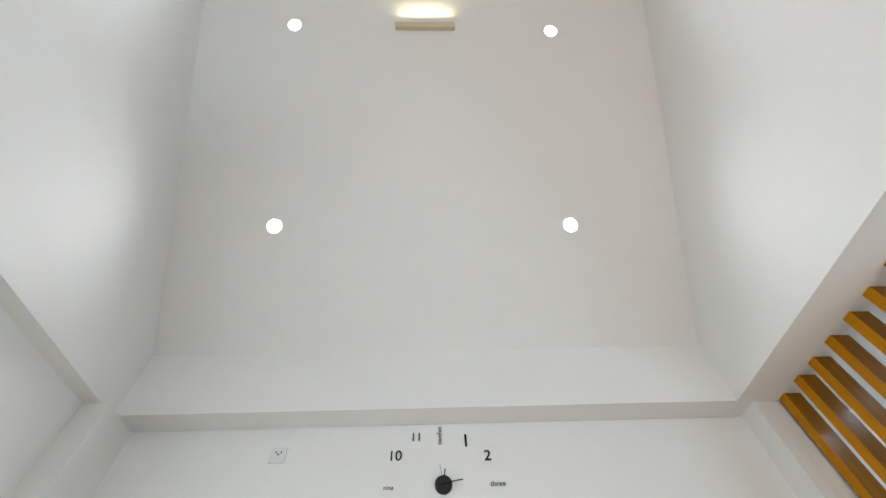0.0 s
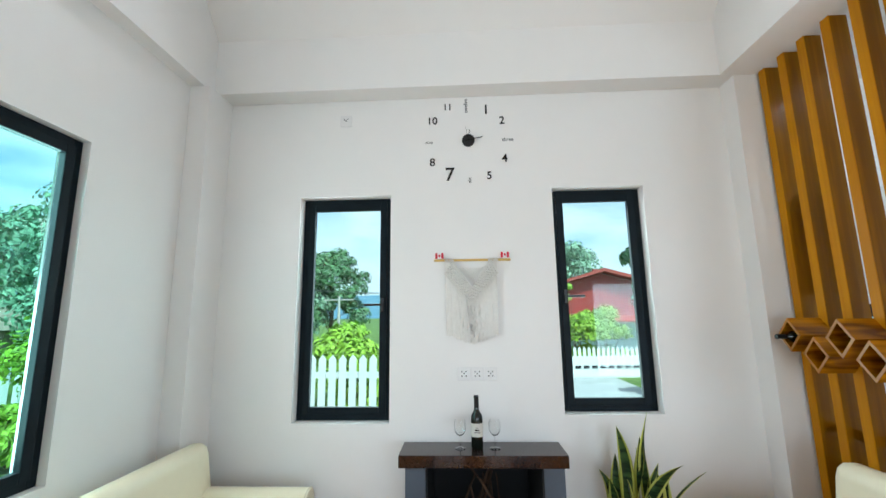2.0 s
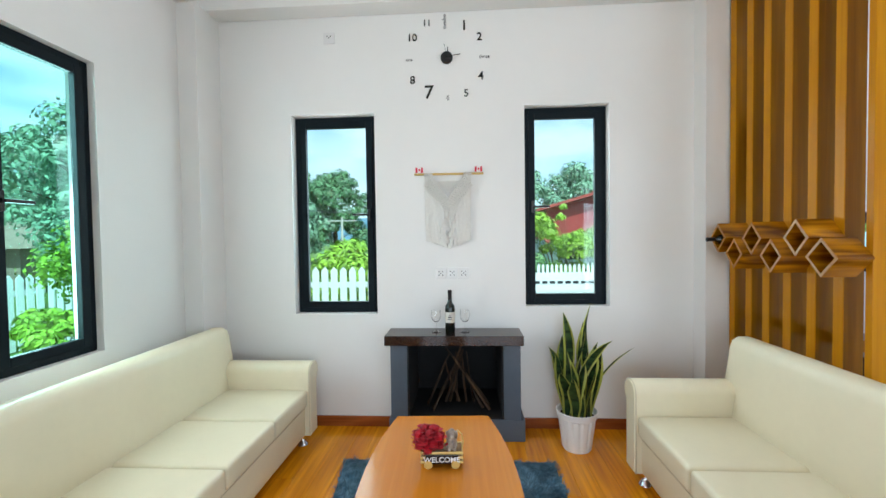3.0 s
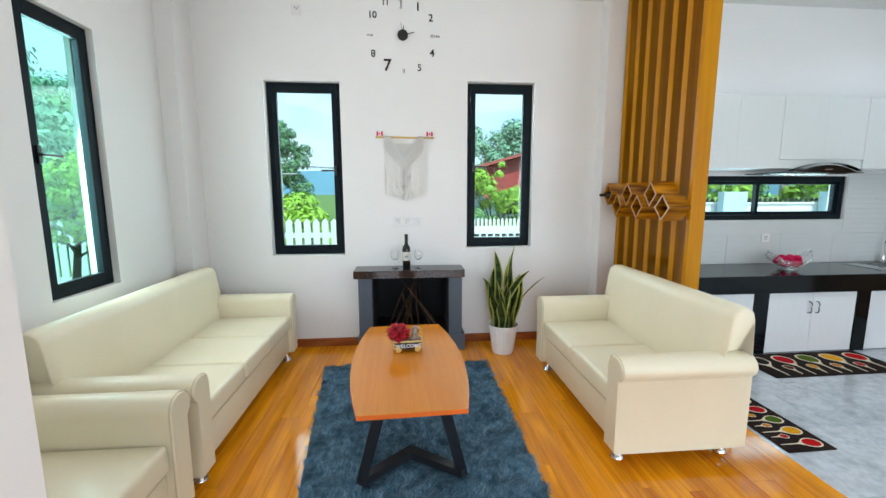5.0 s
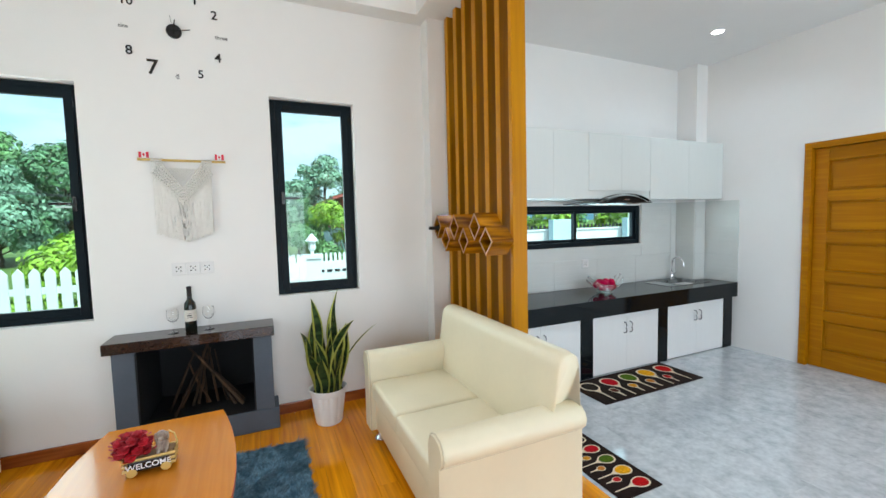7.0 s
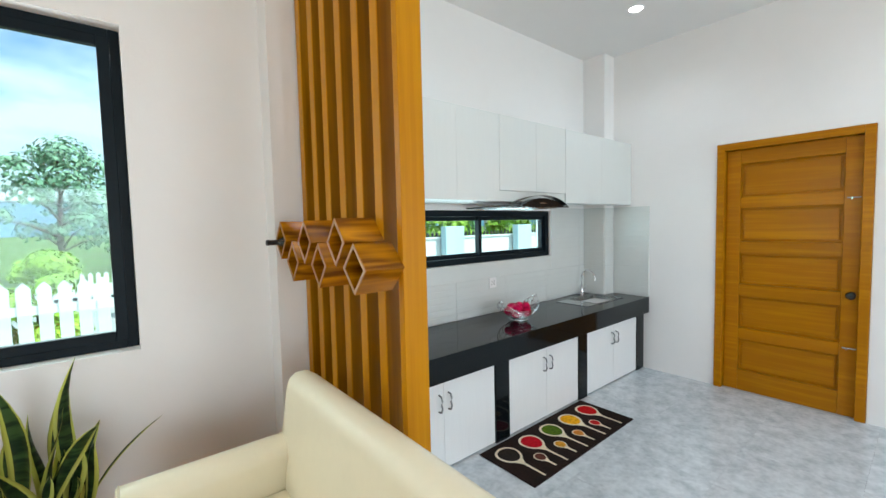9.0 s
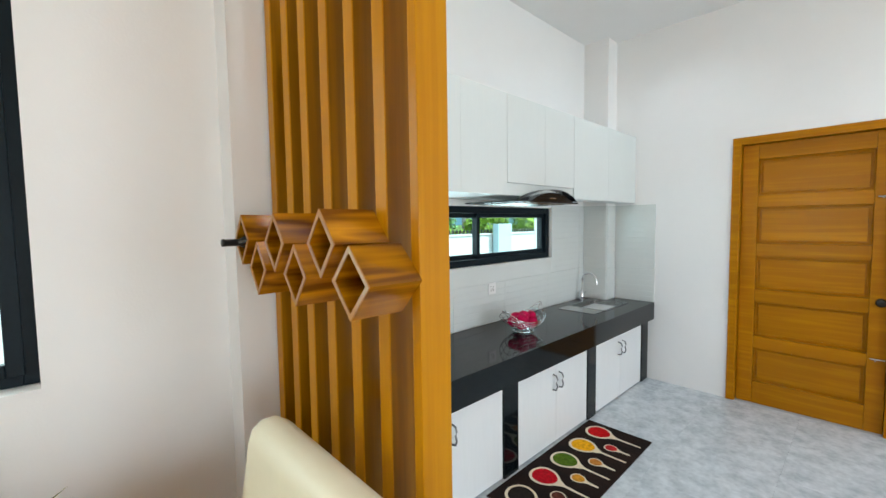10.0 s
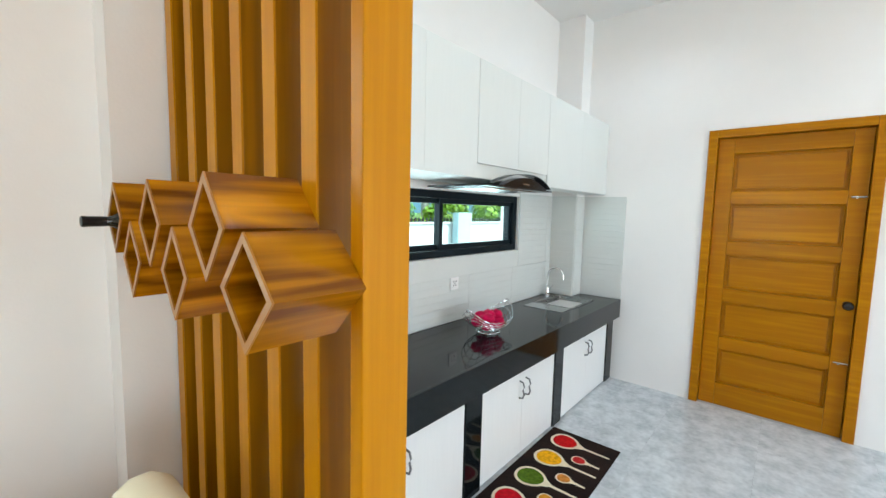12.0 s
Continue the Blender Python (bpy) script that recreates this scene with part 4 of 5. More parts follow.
# ---- woven hanging ----
def hanging():
    h = thing("macrame_hanging", "off-white macrame wall hanging with a long fringe on a golden rod", "wall hanging")
    y = YF - 0.022
    part("rod", tube(bmesh.new(), [(0.824, y, 2.0), (1.36, y, 1.998)], 0.0085, 10), M_BRASS, h, smooth=60)
    random.seed(11)
    n = 60
    low = lambda x: 1.49 - 0.065 * (1 - abs(x - 1.085) / 0.18)
    veet = lambda x: 1.985 - 0.20 * (1 - abs(x - 1.085) / 0.135)
    bm = bmesh.new()
    for i in range(n):
        x = 0.905 + 0.355 * i / (n - 1)
        top = veet(x) - 0.03 if abs(x - 1.085) < 0.135 else 1.985
        pts = []
        for k in range(9):
            u = k / 8
            pts.append((x + random.uniform(-0.0003, 0.0003) - (x - 1.085) * 0.03 * u, y + random.uniform(-0.0003, 0.0003), top + (low(x) + random.uniform(-0.012, 0.006) - top) * u))
        tube(bm, pts, 0.0046, 6)
    part("fringe", bm, M_CORD, h, "long hanging cotton cords", 60)
    bm = bmesh.new()
    for s in (-1, 1):
        for row in range(5):
            for k in range(13):
                u = k / 12
                x = 1.085 + s * (0.140 - 0.137 * u) + s * row * 0.010 * (1 - u)
                z = 1.978 - 0.175 * u - row * (0.018 + 0.004 * u)
                lathe(bm, [(0.0, -0.010), (0.009, -0.006), (0.012, 0), (0.009, 0.006), (0.0, 0.010)], 6, pose(x, y - 0.010, z, random.uniform(0, 40), random.uniform(0, 40), 0))
    part("knotted_band", bm, M_CORD, h, "knotted V-shaped band", 60)
    bm = bmesh.new()
    for s in (-1, 1):
        tube(bm, [(1.085 + s * (0.132 - 0.13 * u), y - 0.014, 1.99 - 0.185 * u) for u in np.linspace(0, 1, 6)], 0.0055, 6)
        tube(bm, [(1.085 + s * (0.178 - 0.176 * u ** 1.2), y - 0.014, 1.90 - 0.185 * u) for u in np.linspace(0, 1, 8)], 0.0045, 6)
    part("edge_cord", bm, M_CORD, h, "thick V-shaped edging cords", 60)
    bm = bmesh.new()
    for k in range(9):
        for s in (-1, 1):
            a = s * (-0.075 + 0.019 * k)
            b = min(0.085, max(0.0, (0.165 - abs(a)) * 0.5))
            p0 = (1.085 + a, y + 0.002, 1.945)
            ln = (0.145 - s * a * 1.28) / 2.28 if abs(a) < 0.11 else 0
            if ln > 0.01:
                tube(bm, [p0, (1.085 + a + s * ln, y + 0.002, 1.945 - ln)], 0.0022, 4)
    part("net", bm, M_CORD, h, "small triangle of open netting", 60)
    bm = bmesh.new()
    for x in np.linspace(0.905, 1.265, 34):
        if abs(x - 1.085) > 0.12:
            for t in (-0.0035, 0.0035):
                ring_pts = [(x + t, y + 0.0115 * math.cos(a), 1.999 + 0.0115 * math.sin(a)) for a in np.linspace(0, 2 * math.pi, 9)[:-1]]
                tube(bm, ring_pts, 0.003, 5, True)
    part("loops", bm, M_CORD, h, smooth=60, kind="stuff")
    for x in (0.862, 1.322):
        f = thing("paper_flag", "small red and white paper flag standing on the golden rod", "flag", pose(x, y - 0.004, 2.032), "flags on the rod")
        part("cloth", boxes((-0.013, -0.001, -0.02, 0.013, 0.001, 0.02)), M_FLAGW, f)
        part("band", boxes((-0.029, -0.001, -0.02, -0.0135, 0.001, 0.02)), M_RED, f)
        part("band", boxes((0.0135, -0.001, -0.02, 0.029, 0.001, 0.02)), M_RED, f)
        leafp = [(0, 0.013), (0.003, 0.007), (0.008, 0.007), (0.006, 0.001), (0.009, -0.003), (0.002, -0.006), (0.001, -0.013), (-0.001, -0.013), (-0.002, -0.006), (-0.009, -0.003), (-0.006, 0.001), (-0.008, 0.007), (-0.003, 0.007)]
        part("emblem", prism(leafp, -0.0022, -0.0012, "y"), M_RED, f)


hanging()


# ---- snake plant ----
def leaf_material():
    m = bpy.data.materials.new("variegated_leaf")
    m.use_nodes = True
    nt = m.node_tree
    L = nt.links.new
    b = nt.nodes["Principled BSDF"]
    uv = nt.nodes.new("ShaderNodeUVMap")
    uv.uv_map = "UVMap"
    sep = nt.nodes.new("ShaderNodeSeparateXYZ")
    L(uv.outputs[0], sep.inputs[0])
    tc = nt.nodes.new("ShaderNodeTexCoord")
    mp = nt.nodes.new("ShaderNodeMapping")
    mp.inputs["Scale"].default_value = (6, 6, 45)
    L(tc.outputs["Object"], mp.inputs["Vector"])
    nz = nt.nodes.new("ShaderNodeTexNoise")
    nz.inputs["Scale"].default_value, nz.inputs["Detail"].default_value = 1.0, 3
    L(mp.outputs[0], nz.inputs["Vector"])
    r1 = nt.nodes.new("ShaderNodeValToRGB")
    r1.color_ramp.elements[0].position, r1.color_ramp.elements[1].position = 0.42, 0.6
    r1.color_ramp.elements[0].color, r1.color_ramp.elements[1].color = (0.012, 0.035, 0.012, 1), (0.06, 0.12, 0.035, 1)
    L(nz.outputs["Fac"], r1.inputs["Fac"])
    ab = nt.nodes.new("ShaderNodeMath")
    ab.operation = "COMPARE"
    ab.inputs[1].default_value, ab.inputs[2].default_value = 0.5, 0.33
    L(sep.outputs[0], ab.inputs[0])
    mix = nt.nodes.new("ShaderNodeMix")
    mix.data_type = "RGBA"
    mix.inputs[6].default_value = (0.55, 0.56, 0.12, 1)
    L(ab.outputs[0], mix.inputs[0])
    L(r1.outputs[0], mix.inputs[7])
    L(mix.outputs[2], b.inputs["Base Color"])
    b.inputs["Roughness"].default_value = 0.35
    return m


M_SNAKE = leaf_material()


def blade(base, height, width, lean, azim, twist, curl=0.0):
    bm = bmesh.new()
    uvl = bm.loops.layers.uv.new("UVMap")
    n = 12
    rows = []
    for i in range(n + 1):
        u = i / n
        w = width * (0.42 + 0.58 * math.sin(min(1, u * 1.55) * math.pi / 2)) * (1 - max(0, (u - 0.66) / 0.34) ** 2.0) + 0.0006
        bend = lean * u + curl * u * u
        cx, cz = height * math.sin(bend) * u, height * u * math.cos(bend * 0.8)
        a = azim + twist * u
        sway = 0.026 * math.sin(5.5 * u + azim * 3) * u * (0 if width < 0.02 else 1)
        c = Vector((base[0] + cx * math.cos(azim) + sway, base[1] + cx * math.sin(azim) + sway * 0.4, base[2] + cz))
        side = Vector((-math.sin(a), math.cos(a), 0))
        nrm = Vector((math.cos(a), math.sin(a), 0))
        rows.append([bm.verts.new(c + side * w * k + nrm * (abs(k) ** 2) * w * 0.5) for k in (-1, -0.72, 0, 0.72, 1)])
    ks = (0, 0.14, 0.5, 0.86, 1)
    for a, b in zip(rows, rows[1:]):
        for k in range(4):
            f = bm.faces.new((a[k], a[k + 1], b[k + 1], b[k]))
            for l, q in zip(f.loops, (ks[k], ks[k + 1], ks[k + 1], ks[k])):
                l[uvl].uv = (q, 0)
    bmesh.ops.solidify(bm, geom=bm.faces[:], thickness=0.002)
    me = bpy.data.meshes.new("leaf")
    bm.to_mesh(me)
    bm.free()
    me.materials.append(M_SNAKE)
    me.shade_smooth()
    return me


def snake_plant():
    p = thing("potted_plant", "yellow-edged snake plant in a white fluted plastic pot, beside the fireplace", "potted plant", pose(1.988, 2.335, 0))
    bm = bmesh.new()
    prof = [(0.092, 0.0), (0.1, 0.012), (0.128, 0.225), (0.134, 0.232), (0.139, 0.262), (0.143, 0.272), (0.137, 0.276), (0.128, 0.270), (0.124, 0.235), (0.0, 0.232)]
    seg, rings = 72, []
    for r, z in prof:
        rings.append([])
        for i in range(seg):
            a = 2 * math.pi * i / seg
            rr = r * (1 - (0.055 if 0.01 < z < 0.23 and r > 0.09 and (i % 6) in (0, 5) else 0))
            rings[-1].append(bm.verts.new((max(rr, 0.001) * math.cos(a), max(rr, 0.001) * math.sin(a), z)))
    for a, b in zip(rings, rings[1:]):
        for i in range(seg):
            bm.faces.new((a[i], a[(i + 1) % seg], b[(i + 1) % seg], b[i]))
    bm.faces.new(rings[0])
    part("pot", bm, M_POT, p, "white fluted pot", 30)
    part("soil", lathe(bmesh.new(), [(0.118, 0.236), (0.08, 0.245), (0.0, 0.248)], 20), M_SOIL, p)
    rows = [  # dx, dy, height, half width, lean, azimuth, twist, curl
        (-0.055, -0.02, 0.74, 0.026, 0.03, 3.6, 0.5, 0), (0.065, 0.02, 0.80, 0.022, 0.04, 0.3, 1.2, 0), (0.0, 0.03, 0.60, 0.026, 0.04, 2.0, 0.6, 0), (0.05, -0.04, 0.50, 0.030, 0.08, 5.5, 0.8, 0),
        (-0.03, -0.06, 0.52, 0.028, 0.1, 4.2, 1.0, 0.1), (0.085, -0.03, 0.47, 0.027, 0.14, 6.1, 0.4, 0), (-0.085, 0.0, 0.44, 0.026, 0.12, 3.1, 0.4, 0), (0.02, 0.0, 0.66, 0.024, 0.03, 1.0, 1.6, 0),
        (-0.075, -0.05, 0.34, 0.030, 0.1, 4.0, 0.3, 0), (-0.05, 0.05, 0.48, 0.024, 0.15, 3.0, 0.9, 0.1), (0.08, 0.0, 0.55, 0.008, 0.55, 6.2, 0.2, 0.05), (0.01, -0.08, 0.40, 0.028, 0.06, 4.7, 1.2, 0),
        (0.06, -0.07, 0.36, 0.026, 0.08, 5.2, 0.4, 0), (-0.015, -0.03, 0.62, 0.025, 0.06, 5.6, 1.1, 0.35), (0.035, 0.06, 0.58, 0.022, 0.05, 1.2, 0.9, 0), (-0.06, 0.03, 0.56, 0.022, 0.05, 2.5, 0.9, 0), (0.09, 0.04, 0.50, 0.020, 0.1, 0.5, 0.4, 0), (-0.035, -0.085, 0.30, 0.03, 0.08, 4.4, 0.3, 0), (0.035, -0.02, 0.45, 0.026, 0.02, 4.9, 0.3, 0)]
    for dx, dy, h, w, lean, az, tw, curl in rows:
        part("leaf", blade((dx, dy, 0.235), h, w * 1.45, lean * (1.0 if w < 0.01 else 1.5), az, tw * 2.2, curl), M_SNAKE, p)


snake_plant()


# ---- flower box with figurine ----
def flower_box():
    b = thing("flower_box", "wicker planter with puppy figurine and red roses on the coffee table", "ornament", pose(1.098, 1.258, 0.4845, 0, 0, 3))
    part("box", boxes((-0.088, -0.04, 0.012, 0.088, 0.04, 0.07), bevel=0.006), M_RUNG, b)
    for z in (0.025, 0.045, 0.066):
        part("band", tube(bmesh.new(), [(-0.092, -0.044, z), (0.092, -0.044, z), (0.092, 0.044, z), (-0.092, 0.044, z)], 0.006, 6, True), M_BRASS, b, smooth=60)
    part("sign", boxes((-0.072, -0.056, 0.022, 0.072, -0.050, 0.062), bevel=0.002), M_BLACK, b)
    part("lettering", text_mesh("WELCOME", 0.033, 0.001, M_FLAGW, pose(0, -0.058, 0.042) @ FACE), M_FLAGW, b, "white word WELCOME")
    for x in (-0.06, 0.06):
        part("wheel", lathe(bmesh.new(), [(0.017, 0), (0.02, 0.004), (0.017, 0.010), (0.0, 0.011)], 16, pose(x, -0.05, 0.0195, 90, 0, 0)), M_BRASS, b, smooth=40)
        part("wheel", lathe(bmesh.new(), [(0.017, 0), (0.02, 0.004), (0.017, 0.010), (0.0, 0.011)], 16, pose(x, 0.06, 0.0195, 90, 0, 0)), M_BRASS, b, smooth=40)
    random.seed(8)
    bm = bmesh.new()
    ball = Vector((-0.056, -0.022, 0.124))
    for i in range(16):
        a, zz = i * 2.4, 1 - (i + 0.5) / 16 * 1.7
        c = ball + Vector((math.cos(a) * math.sqrt(1 - zz * zz) * 0.052, math.sin(a) * math.sqrt(1 - zz * zz) * 0.042, zz * 0.048 - 0.006))
        for k in range(16):
            t, f = k * 2.4, k / 15
            s = 0.009 + 0.021 * f
            vs = [bm.verts.new(c + Vector((s * math.cos(t + d) * (0.5 + 0.6 * f) * w, s * math.sin(t + d) * (0.5 + 0.6 * f) * w, h * (1.2 - f)))) for d, w, h in ((-0.5, 1, 0), (0.5, 1, 0), (0.45, 1.35, 0.015), (0, 1.5, 0.018), (-0.45, 1.35, 0.015))]
            bm.faces.new(vs)
        bmesh.ops.create_icosphere(bm, subdivisions=1, radius=0.024, matrix=Matrix.Translation(c))
    part("bouquet", bm, M_ROSE, b, "deep red artificial roses")
    bm = bmesh.new()
    for c, r, s in (((0.045, -0.01, 0.092), 0.026, (1, 0.9, 1.5)), ((0.045, -0.018, 0.140), 0.022, (1, 1, 1)), ((0.045, -0.038, 0.132), 0.011, (1, 1.1, 0.8)), ((0.024, -0.014, 0.132), 0.011, (0.6, 0.9, 1.9)), ((0.066, -0.014, 0.132), 0.011, (0.6, 0.9, 1.9)), ((0.033, -0.034, 0.073), 0.008, (1, 1, 1.6)), ((0.057, -0.034, 0.073), 0.008, (1, 1, 1.6))):
        bmesh.ops.create_icosphere(bm, subdivisions=2, radius=r, matrix=Matrix.Translation(c) @ Matrix.Diagonal((*s, 1)))
    fig = part("figurine", bm, material("puppy_paint", (0.06, 0.02, 0.01), 0.4, scale=26, color2=(0.62, 0.52, 0.42)), b, "brown and white puppy figurine", 60)
    part("handle", tube(bmesh.new(), [(0.092, 0, 0.06), (0.098, 0, 0.09), (0.09, 0, 0.13), (0.07, 0, 0.148)], 0.003, 6), M_BRASS, b)


flower_box()


# ---- fruit bowl ----
def fruit_bowl():
    cx, cy, z0 = 4.79, 2.30, 0.7525
    b = thing("fruit_bowl", "chrome wire bowl filled with pink fruit on the black worktop", "fruit bowl", pose(cx, cy, z0))
    part("base_ring", tube(bmesh.new(), [(0.075 * math.cos(a), 0.075 * math.sin(a), 0.004) for a in np.linspace(0, 2 * math.pi, 21)[:-1]], 0.003, 6, True), M_CHROME, b, smooth=60)
    rad = lambda u: 0.06 + 0.085 * math.sin(u * math.pi / 2)
    ex = lambda u, a: (rad(u) * (1 + 0.5 * u) * math.cos(a), rad(u) * (1 - 0.12 * u) * math.sin(a), 0.015 + 0.075 * u + 0.085 * u * math.cos(a) ** 4)
    for u in (0.12, 0.3, 0.5, 0.72, 0.95):
        pts = [ex(u, a) for a in np.linspace(0, 2 * math.pi, 33)[:-1]]
        part("wire", tube(bmesh.new(), pts, 0.0022, 6, True), M_CHROME, b, smooth=60)
    for k in range(16):
        a = 2 * math.pi * k / 16
        pts = [ex(u, a) for u in np.linspace(0.0, 0.95, 7)]
        pts.insert(0, (0.075 * math.cos(a), 0.075 * math.sin(a), 0.004))
        part("wire", tube(bmesh.new(), pts, 0.0016, 5), M_CHROME, b, smooth=60)
    for s in (-1, 1):
        pts = [(s * 0.202, -0.02, 0.155), (s * 0.218, -0.014, 0.176), (s * 0.223, 0, 0.18), (s * 0.218, 0.014, 0.176), (s * 0.202, 0.02, 0.155)]
        part("handle", tube(bmesh.new(), pts, 0.0035, 6), M_CHROME, b, smooth=60)
    random.seed(4)
    spots = [(-0.05, -0.03, 0.058), (0.04, -0.045, 0.058), (0.0, 0.045, 0.06), (-0.085, 0.02, 0.082), (0.09, 0.015, 0.082), (0.0, -0.01, 0.108), (-0.055, -0.035, 0.100), (0.06, -0.025, 0.102), (0.045, 0.035, 0.095), (-0.04, 0.03, 0.10)]
    for x, y, z in spots:
        f = thing("dragon_fruit", "bright pink dragon fruit in the wire bowl", "fruit", pose(cx + x, cy + y, z0 + z, random.uniform(60, 120), random.uniform(-40, 40), random.uniform(0, 180)), "fruit in the bowl")
        part("flesh", lathe(bmesh.new(), [(0.0, -0.045), (0.02, -0.038), (0.034, -0.015), (0.036, 0.008), (0.026, 0.032), (0.010, 0.045), (0.0, 0.047)], 16), M_FRUIT, f, smooth=60)
        bm = bmesh.new()
        for k in range(12):
            a, zz = k * 2.4, -0.03 + 0.006 * k
            r = 0.036 * math.sqrt(max(0.1, 1 - (zz / 0.046) ** 2))
            t = Vector((math.cos(a), math.sin(a), 0))
            s = Vector((-math.sin(a), math.cos(a), 0)) * 0.007
            c = Vector((0, 0, zz)) + t * (r - 0.002)
            bm.faces.new([bm.verts.new(v) for v in (c - s, c + s, c + t * 0.012 + Vector((0, 0, 0.018)))])
        part("scales", bm, M_FRUIT, f)


fruit_bowl()


# ---- printed mats ----
def mat(name, m, L, W):
    t = thing(name, "dark brown kitchen mat printed with spoons of coloured spices", "floor mat", m, "kitchen mats")
    part("base", boxes((0, 0, 0.001, L, W, 0.008), bevel=0.002), M_MAT, t)
    cols = [(0.02, 0.015, 0.012), (0.46, 0.004, 0.012), (0.07, 0.13, 0.008), (0.78, 0.36, 0.004), (0.48, 0.005, 0.006)]
    small = [(0.10, 0.03, 0.02), (0.60, 0.27, 0.02), (0.52, 0.20, 0.03), (0.45, 0.02, 0.02)]
    for i in range(9):
            big = i < 5
            r = 0.073 if big else 0.036
            c = Vector((0.138 + 0.239 * i, 0.315, 0.0)) if big else Vector((0.274 + 0.226 * (i - 5), 0.165, 0.0))
            d, s = Vector((0, -1, 0)), Vector((1, 0, 0))
            hl = 0.20 if big else 0.08
            for nm, k, z, mt in (("spoon", 1.22, 0.0086, M_SPOON), ("spice", 1.0, 0.0094, SPICE(cols[i] if big else small[i - 5]))):
                bm = bmesh.new()
                pts = [c + (d * math.cos(a) * 1.05 + s * math.sin(a) * (0.98 - 0.12 * math.cos(a))) * r * k for a in np.linspace(0, 2 * math.pi, 25)[:-1]]
                lim = lambda p: Vector((min(max(p.x, 0.004), L - 0.004), min(max(p.y, 0.004), W - 0.004), z))
                if nm == "spoon":
                    e = c + d * (r * 1.2 + hl)
                    w1 = r * 0.62
                    q = [lim(p) for p in (c + d * r * 0.95 - s * w1, c + d * r * 0.95 + s * w1, c + d * r * 1.75 + s * 0.010, e + s * 0.007, e - s * 0.007, c + d * r * 1.75 - s * 0.010)]
                    bm.faces.new([bm.verts.new(v - Vector((0, 0, 0.0003))) for v in q])
                bm.faces.new([bm.verts.new(lim(p)) for p in pts])
                part(nm, bm, mt, t)
    return t


@functools.cache
def SPICE(c):
    return material("spice", c, 0.9, spec=0.12, var=0.35, scale=60, bump=0.5, bscale=300)


mat("kitchen_mat", pose(4.062, 1.575, 0, 0, 0, 0.5), 1.225, 0.455)
mat("kitchen_mat", pose(3.268, 1.335, 0.0, 0, 0, -89) @ Matrix.Diagonal((0.522, 0.68, 1, 1)), 1.225, 0.455)


# ---- outside ----
ZG = -0.25
M_GRASS = material("grass", (0.045, 0.10, 0.012), 0.95, scale=0.6, color2=(0.12, 0.20, 0.03), bump=0.5, bscale=30)
M_PAVE = material("pale_concrete", (0.34, 0.35, 0.35), 0.8, var=0.08, scale=1.5, bump=0.2)
M_FENCE = material("white_fence_paint", (0.66, 0.68, 0.68), 0.5, var=0.03, scale=2)
M_BLUEW = material("pale_blue_wall", (0.45, 0.60, 0.66), 0.7, var=0.05, scale=1)
M_REDW = material("red_painted_wall", (0.30, 0.035, 0.030), 0.6, var=0.1, scale=1.2)
M_REDR = material("red_roof_sheet", (0.34, 0.06, 0.045), 0.5, var=0.12, scale=2)
M_TRUNK = material("bark", (0.10, 0.075, 0.05), 0.9, var=0.3, scale=12, bump=0.8, bscale=40)
M_POLE = material("pole_concrete", (0.42, 0.41, 0.38), 0.8, var=0.1, scale=4)
# Distance haze is mixed into the blue of the hills.
M_HILL_HAZE = material("far_hill_hazed", (0.10, 0.20, 0.28), 1.0, var=0.15, scale=0.02)
M_THATCH = material("thatch", (0.24, 0.19, 0.15), 0.95, var=0.25, scale=8, bump=0.6)
M_LEAF_D = material("foliage_dark", (0.06, 0.15, 0.065), 0.6, var=0.3, scale=0.8, color2=(0.10, 0.22, 0.08), rand=0.45)
M_LEAF_B = material("foliage_bright", (0.17, 0.33, 0.015), 0.6, scale=0.8, color2=(0.33, 0.50, 0.04), rand=0.4)
M_LEAF_P = material("foliage_pale", (0.13, 0.27, 0.17), 0.6, scale=0.8, color2=(0.24, 0.38, 0.25), rand=0.35)
M_LEAF_M = material("foliage_mid", (0.08, 0.20, 0.06), 0.6, scale=0.8, color2=(0.17, 0.33, 0.11), rand=0.45)

bm = bmesh.new()
vs = [bm.verts.new((400 * math.cos(a), 400 * math.sin(a), ZG)) for a in np.linspace(0, 2 * math.pi, 49)[:-1]]
bm.faces.new(vs)
structure("ground", bm, M_GRASS, "green lawn ground round the house")
structure("pavement", boxes((0.6, YF + TH + 0.05, ZG + 0.002, 16.0, 7.3, ZG + 0.03), (0.6, 7.31, ZG + 0.002, 5.4, 12.2, ZG + 0.03)), M_PAVE, "pale concrete yard")
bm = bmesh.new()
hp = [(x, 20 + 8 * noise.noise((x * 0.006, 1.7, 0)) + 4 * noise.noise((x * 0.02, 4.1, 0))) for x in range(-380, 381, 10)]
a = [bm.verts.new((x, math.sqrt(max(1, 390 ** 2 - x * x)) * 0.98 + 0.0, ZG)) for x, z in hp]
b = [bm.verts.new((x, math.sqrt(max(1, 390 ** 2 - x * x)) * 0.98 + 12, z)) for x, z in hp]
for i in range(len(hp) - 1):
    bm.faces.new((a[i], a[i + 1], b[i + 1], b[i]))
structure("backdrop", bm, M_HILL_HAZE, "far hills with distance haze painted into their blue", 60)


